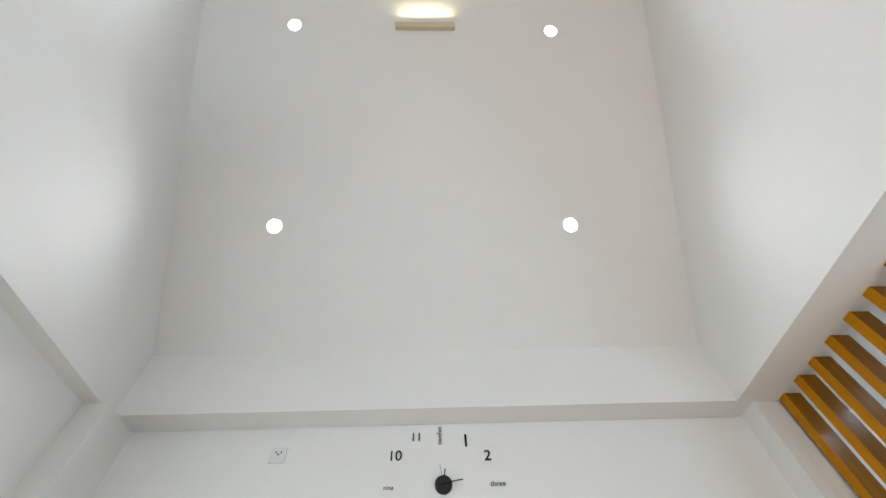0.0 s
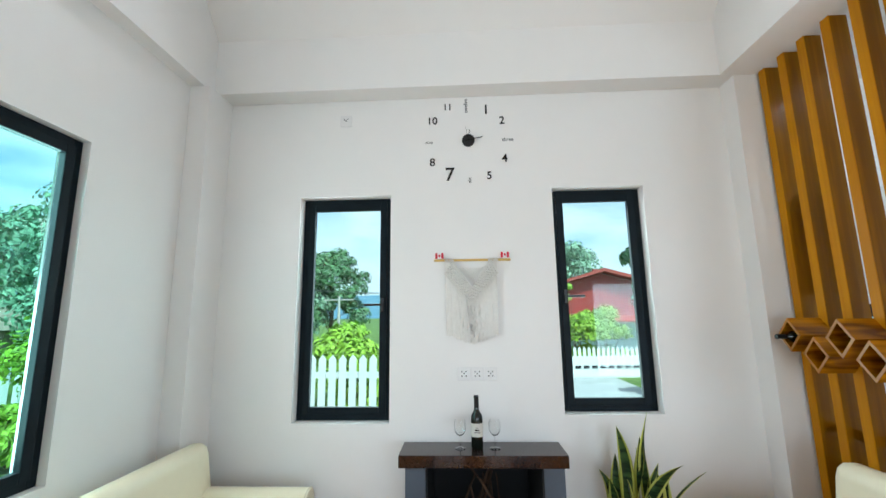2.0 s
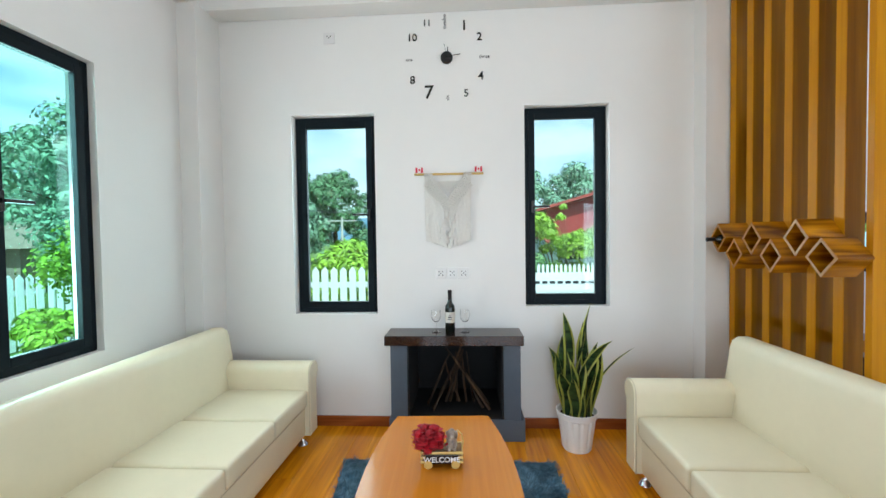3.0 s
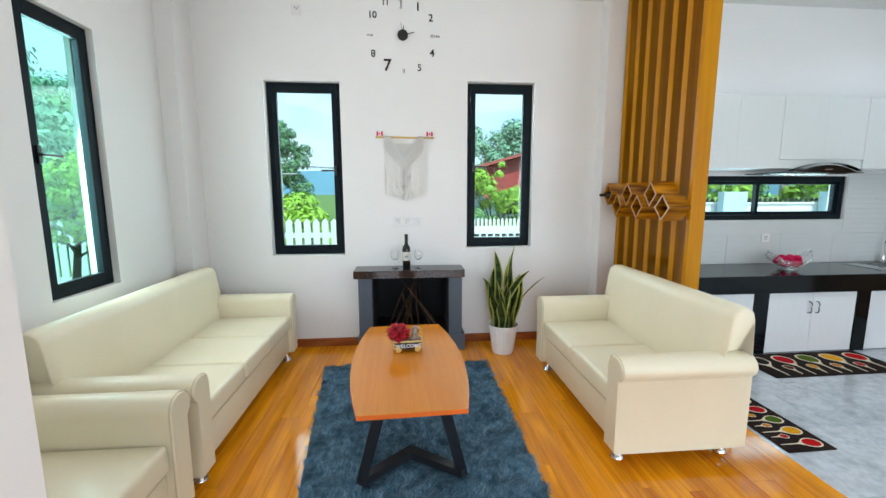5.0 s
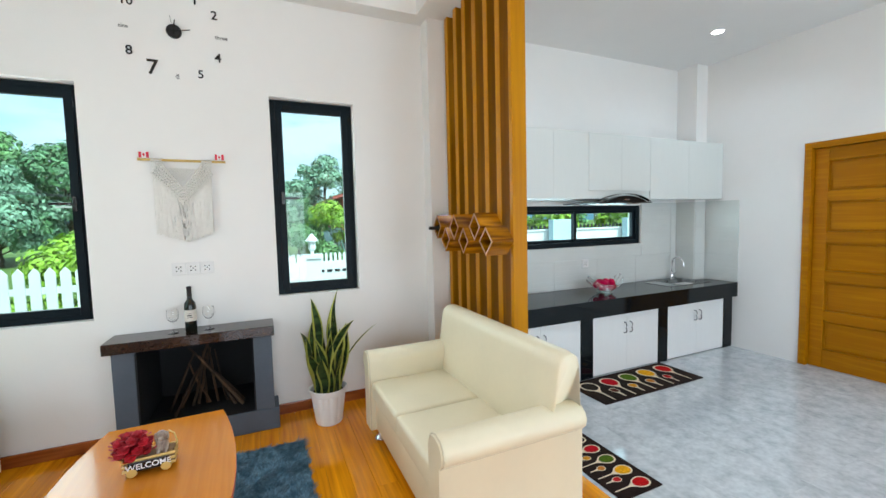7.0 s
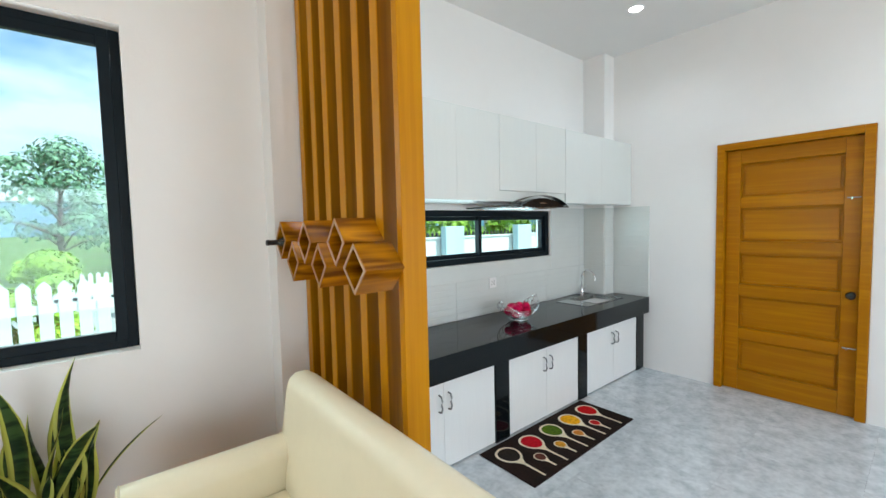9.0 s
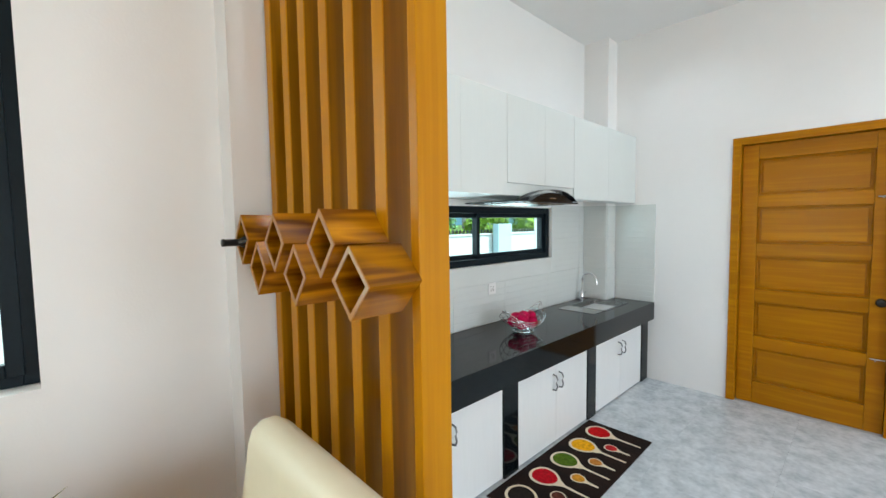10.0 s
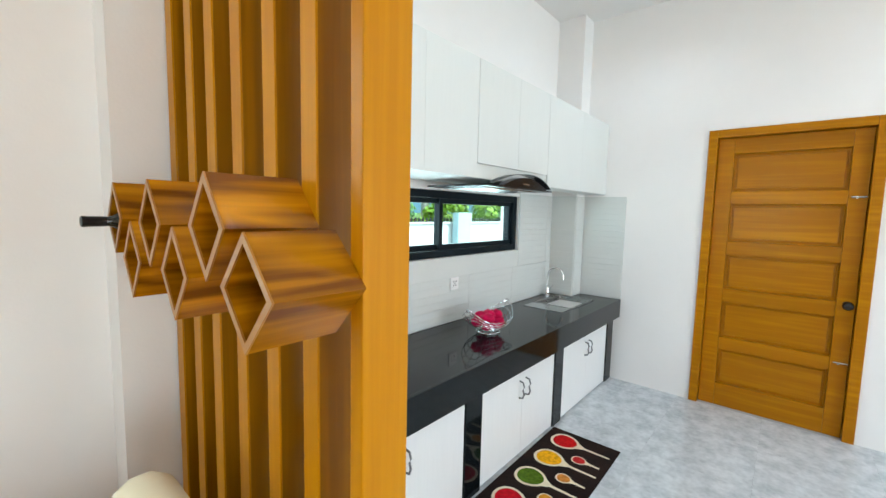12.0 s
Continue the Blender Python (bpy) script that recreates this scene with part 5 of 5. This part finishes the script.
def crown_mesh(name, seed, clumps, leaf, count, mat, flat=1.0):
    """Leaves scattered over the shells of many clumps, uneven, with gaps; clumps are (x, y, z, radius)."""
    rng = np.random.default_rng(seed)
    tot = sum(c[3] ** 2 for c in clumps)
    V, F = [], []
    k = 0
    for x, y, z, r in clumps:
        n = max(8, int(count * r * r / tot))
        d = rng.normal(size=(n, 3))
        d /= np.linalg.norm(d, axis=1)[:, None]
        d[:, 2] = np.where(d[:, 2] < -0.4, -d[:, 2], d[:, 2])
        p = np.array([x, y, z]) + d * (r * rng.uniform(0.55, 1.12, n))[:, None] * np.array([1, 1, flat])
        u = np.cross(d, rng.normal(size=(n, 3)))
        u /= np.linalg.norm(u, axis=1)[:, None] + 1e-6
        w = np.cross(d, u) + d * rng.uniform(-0.7, 0.7, n)[:, None]
        s = (leaf * rng.uniform(0.6, 1.4, n))[:, None]
        q = np.stack([p - u * s, p - w * s * 0.45, p + u * s, p + w * s * 0.45], 1)
        V.append(q.reshape(-1, 3))
        F.append(np.arange(4 * n).reshape(-1, 4) + k)
        k += 4 * n
    me = bpy.data.meshes.new(name)
    me.from_pydata(np.concatenate(V).tolist(), [], np.concatenate(F).tolist())
    me.materials.append(mat)
    return me


def tree(label, x, y, h, spread, mat, seed, leaf=0.12, count=6000, low=0.35, cat="tree", name="tree", group="", droop=0.0):
    rng = random.Random(seed)
    t = thing(name, label, cat, pose(x, y, ZG), group)
    bm = bmesh.new()
    tube(bm, [(0, 0, 0), (0.03 * h * rng.uniform(-1, 1), 0, h * 0.3), (0.04 * h * rng.uniform(-1, 1), 0.02 * h, h * 0.62), (0, 0, h * 0.9)], [h * 0.028, h * 0.022, h * 0.014, h * 0.004], 9)
    part("trunk", bm, M_TRUNK, t, smooth=60)
    clumps = []
    n = 17
    bm = bmesh.new()
    for i in range(n):
        a, u = i * 2.4 + rng.uniform(-0.4, 0.4), (i + 0.5) / n
        z = h * (low + (0.93 - low) * u)
        rr = spread * math.sin(math.pi * min(0.97, 0.22 + 0.75 * u)) ** 0.8 * rng.uniform(0.55, 1.05)
        cx, cy = rr * math.cos(a), rr * math.sin(a)
        clumps.append((cx, cy, z, spread * rng.uniform(0.26, 0.48)))
        for _ in range(2):
            clumps.append((cx + rng.uniform(-0.4, 0.4) * spread, cy + rng.uniform(-0.4, 0.4) * spread, z + rng.uniform(-0.2, 0.25) * spread, spread * rng.uniform(0.12, 0.24)))
        tube(bm, [(0, 0, z - rr * 0.45), (cx * 0.5, cy * 0.5, z - rr * 0.15), (cx, cy, z)], [h * 0.009, h * 0.006, h * 0.002], 5)
    part("limbs", bm, M_TRUNK, t, smooth=60, kind="stuff")
    part("crown", crown_mesh("crown", seed, clumps, leaf, count, mat), mat, t, kind="stuff")
    return t


def shrub(label, x, y, r, h, mat, seed, leaf=0.06, count=4000, z=ZG):
    rng = random.Random(seed)
    t = thing("shrub", label, "shrub", pose(x, y, z))
    bm = bmesh.new()
    clumps = []
    for i in range(12):
        a, d = i * 2.4, r * 0.75 * math.sqrt((i + 0.5) / 12)
        zz = h * (0.18 if i % 3 == 2 else rng.uniform(0.35, 0.85)) * (1 - 0.35 * d / r)
        clumps.append((d * math.cos(a), d * math.sin(a), zz, r * rng.uniform(0.22, 0.42)))
        tube(bm, [(0, 0, 0), (d * math.cos(a) * 0.4, d * math.sin(a) * 0.4, zz * 0.5), (d * math.cos(a), d * math.sin(a), zz)], [0.02, 0.014, 0.006], 5)
    part("stems", bm, M_TRUNK, t, kind="stuff")
    part("crown", crown_mesh("crown", seed, clumps, leaf, count, mat), mat, t, kind="stuff")
    return t


def picket_fence(x0, y0, x1, y1, pitch, width, ztop, label):
    L = math.hypot(x1 - x0, y1 - y0)
    f = thing("fence", label, "fence", pose(x0, y0, 0, 0, 0, math.degrees(math.atan2(y1 - y0, x1 - x0))))
    w = width / 2
    me = finish(prism([(-w, ZG + 0.02), (w, ZG + 0.02), (w, ztop - w * 1.3), (0, ztop), (-w, ztop - w * 1.3)], -0.012, 0.012, "y"), "picket", M_FENCE)
    for i in range(int(L / pitch)):
        part("picket", me, M_FENCE, f, m=pose(pitch * (i + 0.5), 0, 0))
    for z in (ztop - 0.30, ZG + 0.28):
        part("rail", boxes((0, 0.0125, z - 0.045, L, 0.045, z + 0.045)), M_FENCE, f)
    return f


picket_fence(-6.0, 6.0, 2.25, 6.0, 0.155, 0.108, 1.05, "white painted wooden picket fence with pointed tops along the garden")
picket_fence(-6.02, -1.0, -6.02, 6.0, 0.155, 0.108, 1.0, "white painted wooden picket fence with pointed tops beside the trees")


def yard_wall():
    w = thing("yard_wall", "white painted yard wall with square pillars behind the kitchen", "garden wall")
    part("wall", boxes((6.2, 7.42, ZG, 22.0, 7.56, 1.22)), M_FENCE, w)
    part("coping", boxes((6.2, 7.39, 1.221, 22.0, 7.59, 1.26)), M_FENCE, w)
    for x in (6.0, 8.4, 10.9, 13.4, 15.9):
        p = part("pillar", boxes((x - 0.28, 7.2, ZG, x + 0.28, 7.388, 1.50), bevel=0.01), M_BLUEW, w)
    me = finish(prism([(-0.035, 1.262), (0.035, 1.262), (0.035, 1.33), (0, 1.37), (-0.035, 1.33)], 7.50, 7.52, "y"), "spike", M_STEEL)
    for i in range(60):
        part("spike", me, M_STEEL, w, m=pose(6.8 + i * 0.13, 0, 0))


yard_wall()


def low_wall():
    w = thing("street_fence", "low white concrete street fence with small pickets across the yard", "fence")
    part("base", boxes((0.9, 12.3, ZG, 14.0, 12.42, 0.36)), M_FENCE, w)
    me = finish(prism([(-0.04, 0.362), (0.04, 0.362), (0.04, 0.58), (0, 0.64), (-0.04, 0.58)], 12.34, 12.37, "y"), "picket", M_FENCE)
    for i in range(92):
        part("picket", me, M_FENCE, w, m=pose(0.98 + i * 0.14, 0, 0))
    bm = bmesh.new()
    for i in range(30):
        box(bm, 1.2 + i * 0.24, 12.28, 0.02, 1.36 + i * 0.24, 12.2995, 0.10)
    part("vents", bm, M_STEEL, w, kind="stuff")
    g = thing("stone_lantern", "white stone garden lantern on a square plinth", "garden lantern", pose(2.75, 10.5, ZG) @ Matrix.Diagonal((0.6, 0.6, 0.97, 1)))
    part("plinth", boxes((-0.34, -0.3, 0, 0.34, 0.3, 0.9), (-0.42, -0.38, 0.901, 0.42, 0.38, 1.0), bevel=0.01), M_FENCE, g)
    part("lantern", lathe(bmesh.new(), [(0.10, 1.0), (0.07, 1.08), (0.16, 1.16), (0.16, 1.34), (0.30, 1.38), (0.05, 1.56), (0.0, 1.6)], 6), M_FENCE, g)


low_wall()


def red_house():
    cx, y0, y1 = 8.5, 21.5, 30.0
    h = thing("house", "low house with a red gable roof and pale blue walls", "house")
    part("wall", boxes((cx - 2.9, y0 + 0.3, ZG, cx + 2.9, y1, 1.3)), M_BLUEW, h, "pale blue wall")
    part("gable", prism([(cx - 2.9, 1.301), (cx + 2.9, 1.301), (cx + 2.9, 2.95), (cx, 3.75), (cx - 2.9, 2.95)], y0 + 0.3, y1, "y"), M_REDW, h, "red painted gable wall")
    for s in (-1, 1):
        part("roof", prism([(cx, 3.80), (cx + s * 3.5, 2.83), (cx + s * 3.5, 2.98), (cx, 3.97)], y0 - 0.3, y1 + 0.3, "y"), M_REDR, h, "red sheet roof")
    part("canopy", prism([(y0 - 0.7, 1.16), (y0 + 0.29, 1.42), (y0 + 0.29, 1.5), (y0 - 0.7, 1.24)], cx - 3.1, cx + 3.1, "x"), M_REDR, h)
    for x in (cx - 1.9, cx + 0.2, cx + 1.7):
        w = part("window", boxes((x, y0 + 0.27, 0.25, x + 0.9, y0 + 0.299, 1.05)), M_FRAME, h)
        part("frame", boxes((x - 0.06, y0 + 0.25, 0.19, x, y0 + 0.298, 1.11), (x + 0.9, y0 + 0.25, 0.19, x + 0.96, y0 + 0.298, 1.11)), M_FENCE, w)
    part("chimney", boxes((cx + 0.3, 24, 3.7, cx + 0.6, 24.3, 4.2)), M_REDW, h)


red_house()

hut = thing("hut", "small thatched hut beyond the side fence", "hut", pose(-15.5, 12.0, ZG, 0, 0, 40))
part("wall", boxes((-1.5, -1.2, 0, 1.5, 1.2, 1.7)), M_THATCH, hut)
part("roof", prism([(-1.7, 1.6), (1.7, 1.6), (0, 2.75)], -2.0, 2.0, "x"), M_THATCH, hut)
pole = thing("utility_pole", "grey concrete utility pole with a crossarm and wires", "utility pole", pose(-12.2, 12.6, ZG))
part("pole", tube(bmesh.new(), [(0, 0, 0), (0, 0, 3.3)], [0.13, 0.09], 10), M_POLE, pole, smooth=60)
part("crossarm", boxes((-0.5, -0.05, 3.05, 0.5, 0.05, 3.13)), M_POLE, pole)
for z, dx in ((3.2, -0.4), (3.2, 0.4)):
    pts = [(dx + 25 * u, 14 * u, z + 0.25 - 1.2 * 4 * (u + 0.0) * (1 - u) * 0.5) for u in np.linspace(0, 1, 9)]
    part("wire", tube(bmesh.new(), pts, 0.012, 5), M_STEEL, pole)
pole2 = thing("utility_pole", "thin pale utility pole with a crossarm in front of the trees", "utility pole", pose(-6.4, 24.0, ZG))
part("pole", tube(bmesh.new(), [(0, 0, 0), (0, 0, 3.1)], [0.10, 0.07], 10), M_POLE, pole2, smooth=60)
part("crossarm", boxes((-0.9, -0.05, 2.85, 0.9, 0.05, 2.92)), M_POLE, pole2)

D, Bt, Md = M_LEAF_D, M_LEAF_B, M_LEAF_M
big = "tall dense dark green broadleaf tree beyond the fence"
for i, (x, y, h, s) in enumerate(((-8.6, 29, 6.6, 2.7), (-12.5, 31, 7.2, 3.0), (-17, 30, 7.6, 3.2), (-22, 28, 8.6, 3.6), (-16, 20, 5.8, 2.7), (-20, 17, 6.6, 3.3), (-24, 13, 7.2, 3.6), (-17.5, 9.5, 5.8, 2.9), (-21, 5, 7.0, 3.4), (-10.5, 26.5, 4.6, 2.2))):
    tree(big, x, y, h, s, (Md, M_LEAF_P)[i % 2] if i > 2 else (D, Md, D)[i], 20 + i, leaf=0.13, count=12000, low=0.22, group="trees beyond the fence")
for i, (x, y, h, s, lf) in enumerate(((-7.8, 8.6, 5.0, 1.5, 0.065), (-10.5, 12.0, 4.6, 1.6, 0.075))):
    tree("slender tree with airy mid-green foliage beyond the side fence", x, y, h, s, M_LEAF_P, 50 + i, leaf=lf, count=9000, low=0.3)
for i, (x, y, h, s) in enumerate(((6.2, 33, 7.0, 2.4), (10.5, 35, 7.6, 2.8), (4.2, 38, 5.6, 2.2))):
    tree("airy blue-green tree behind the red house", x, y, h, s, M_LEAF_P, 60 + i, leaf=0.15, count=6500, low=0.35)
tree("leafy dark green tree at the yard edge", 8.0, 14.2, 5.6, 1.1, D, 70, leaf=0.13, count=6000, low=0.35)
tree("airy pale green tree beyond the street", 0.9, 20.0, 5.0, 1.7, M_LEAF_P, 73, leaf=0.10, count=3800, low=0.3)
shrub("bright yellow-green shrub behind the picket fence", 1.35, 8.6, 0.75, 1.75, Bt, 74, leaf=0.055, count=4000)
tree("round clipped dark green tree on the lawn", 3.4, 24.0, 3.2, 1.15, D, 71, leaf=0.12, count=5000, low=0.30)
tree("small bright green sapling with feathery leaves near the side window", -3.0, 4.1, 2.15, 0.62, Bt, 72, leaf=0.035, count=3500, low=0.5)
for i, (x, y, r, h) in enumerate(((-1.3, 8.2, 1.05, 2.0), (-3.3, 8.6, 1.1, 1.75), (0.4, 8.9, 0.8, 1.45), (-5.4, 8.4, 1.0, 1.6))):
    shrub("bright yellow-green shrub behind the picket fence", x, y, r, h, Bt, 80 + i, leaf=0.055, count=6500)
shrub("slender bright green sapling shrub behind the street fence", 4.55, 12.9, 0.55, 3.5, Bt, 89, leaf=0.06, count=1800)
for i, (x, y, r, h) in enumerate(((4.3, 13.6, 1.35, 3.1), (3.2, 13.8, 1.1, 2.5), (5.6, 13.6, 1.2, 2.4))):
    shrub("bright green bush behind the street fence", x, y, r, h, Bt if i != 1 else Md, 90 + i, leaf=0.06, count=5000)
for i in range(9):
    shrub("leafy green hedge bush behind the yard wall", 6.2 + 1.45 * i, 9.0 + 0.3 * (i % 2), 1.1, 2.15 + 0.35 * (i % 3), Bt if i % 3 else Md, 100 + i, leaf=0.07, count=3800)
for i, (x, y, r, h) in enumerate(((-3.6, 2.6, 0.6, 1.15), (-4.6, 3.6, 0.6, 1.3), (-4.0, 1.4, 0.55, 1.0), (-4.9, 5.1, 0.6, 1.25))):
    shrub("bright green garden shrub by the side fence", x, y, r, h, Bt, 120 + i, leaf=0.05, count=3800)
t = thing("tree", "pale trunk of a palm behind the yard wall", "tree", pose(11.9, 9.6, ZG))
part("trunk", tube(bmesh.new(), [(0, 0, 0), (0.05, 0, 1.6), (0, 0, 3.2)], [0.17, 0.14, 0.12], 12), M_POLE, t, smooth=60)


# ---- boards and tiles ----
def boards():
    floor_ob = tagged(new("floor_boards"), "glossy orange-brown varnished wooden floor boards", kind="structure")
    rng = random.Random(2)
    w = (XT - XW) / 33
    meshes = {}
    for i in range(33):
        y = YR + rng.uniform(0.2, 1.1)
        cuts = [YR]
        while y < YF - 0.25:
            cuts.append(y)
            y += rng.choice((1.0, 1.2, 1.4))
        cuts.append(YF)
        for a, b in zip(cuts, cuts[1:]):
            k = round(b - a, 2)
            if k not in meshes:
                bm = bmesh.new()
                box(bm, 0.0004, 0.0004, -0.012, w - 0.0004, b - a - 0.0004, 0.0, 0.0008, 1)
                meshes[k] = finish(bm, "board", M_BOARD)
            part("board", meshes[k], M_BOARD, floor_ob, m=pose(XW + i * w, a, 0))


boards()


def tile_material():
    m = bpy.data.materials.new("grey_marble_tile")
    m.use_nodes = True
    nt = m.node_tree
    L = nt.links.new
    b = nt.nodes["Principled BSDF"]
    tc, info = nt.nodes.new("ShaderNodeTexCoord"), nt.nodes.new("ShaderNodeObjectInfo")
    off = nt.nodes.new("ShaderNodeVectorMath")
    off.operation = "MULTIPLY_ADD"
    off.inputs[1].default_value = (9, 9, 9)
    L(info.outputs["Random"], off.inputs[0])
    L(tc.outputs["Object"], off.inputs[2])
    n1, n2 = nt.nodes.new("ShaderNodeTexNoise"), nt.nodes.new("ShaderNodeTexNoise")
    n1.inputs["Scale"].default_value, n1.inputs["Detail"].default_value, n1.inputs["Distortion"].default_value = 10, 8, 0.2
    n2.inputs["Scale"].default_value, n2.inputs["Detail"].default_value = 34, 4
    L(off.outputs[0], n1.inputs["Vector"])
    L(off.outputs[0], n2.inputs["Vector"])
    add = nt.nodes.new("ShaderNodeMath")
    add.operation = "MULTIPLY_ADD"
    add.inputs[1].default_value = 0.6
    L(n2.outputs["Fac"], add.inputs[0])
    L(n1.outputs["Fac"], add.inputs[2])
    r = nt.nodes.new("ShaderNodeValToRGB")
    r.color_ramp.elements[0].position, r.color_ramp.elements[1].position = 0.55, 1.05
    r.color_ramp.elements[0].color, r.color_ramp.elements[1].color = (0.42, 0.46, 0.49, 1), (0.64, 0.68, 0.70, 1)
    L(add.outputs[0], r.inputs["Fac"])
    L(r.outputs[0], b.inputs["Base Color"])
    b.inputs["Roughness"].default_value = 0.07
    return m


def floor_tiles():
    M_TILE = tile_material()
    t = tagged(new("floor_tiles"), "polished mottled grey floor tiles in the kitchen", kind="structure")
    nx, ny = 6, 12
    w, h = (XK - XT) / nx, (YF - YR) / ny
    me = finish(boxes((0.0002, 0.0002, -0.012, w - 0.0002, h - 0.0002, 0.0)), "tile", M_TILE)
    for i in range(nx):
        for j in range(ny):
            part("tile", me, M_TILE, t, m=pose(XT + i * w, YR + j * h, 0))


floor_tiles()


def wall_tiles():
    M_WT = material("white_wall_tile", (0.63, 0.65, 0.625), 0.22, var=0.02, scale=6)
    t = tagged(new("wall_tiles"), "glossy white ribbed wall tiles over the worktop", kind="structure")
    z0, z1 = 0.752, 1.684
    rows = 3
    h = (z1 - z0) / rows

    def tile(w):
        bm = bmesh.new()
        box(bm, 0.0006, 0.0, 0.0006, w - 0.0006, 0.007, h - 0.0006)
        k = 6
        for i in range(k):
            box(bm, 0.002, -0.0022, h * i / k + 0.002, w - 0.002, 0.0005, h * (i + 1) / k - 0.002, 0.0012, 1)
        return finish(bm, "wall_tile", M_WT)
    made = {}

    def lay(m, w, a):
        key = round(w, 3)
        if key not in made:
            made[key] = tile(w)
        part("wall_tile", made[key], M_WT, t, m=m)
    xs = [3.20]
    while xs[-1] < 6.298:
        xs.append(min(xs[-1] + 0.6, 6.298))
    for a, b in zip(xs, xs[1:]):
        for j in range(rows):
            za, zb = z0 + h * j, z0 + h * (j + 1)
            if a < WIN_K[1] - 0.01 and zb > WIN_K[2] + 0.02:
                continue
            lay(pose(a, YF - 0.0075, za), b - a, za)
    for j in range(rows):
        lay(pose(6.30, 2.385 - 0.0075, z0 + h * j), 0.181, 0)
        lay(pose(XK - 0.0075, 2.376, z0 + h * j, 0, 0, -90), 0.376, 0)
        lay(pose(6.30 - 0.0075, YF - 0.009, z0 + h * j, 0, 0, -90), 0.236, 0)
    # cut tiles round the window
    part("wall_tile", boxes((3.20, YF - 0.0075, z0 + h, 5.694, YF - 0.0005, WIN_K[2] - 0.001)), M_WT, t)
    for j in (1, 2):
        lay(pose(5.695, YF - 0.0075, z0 + h * j), 0.504, 0)


wall_tiles()
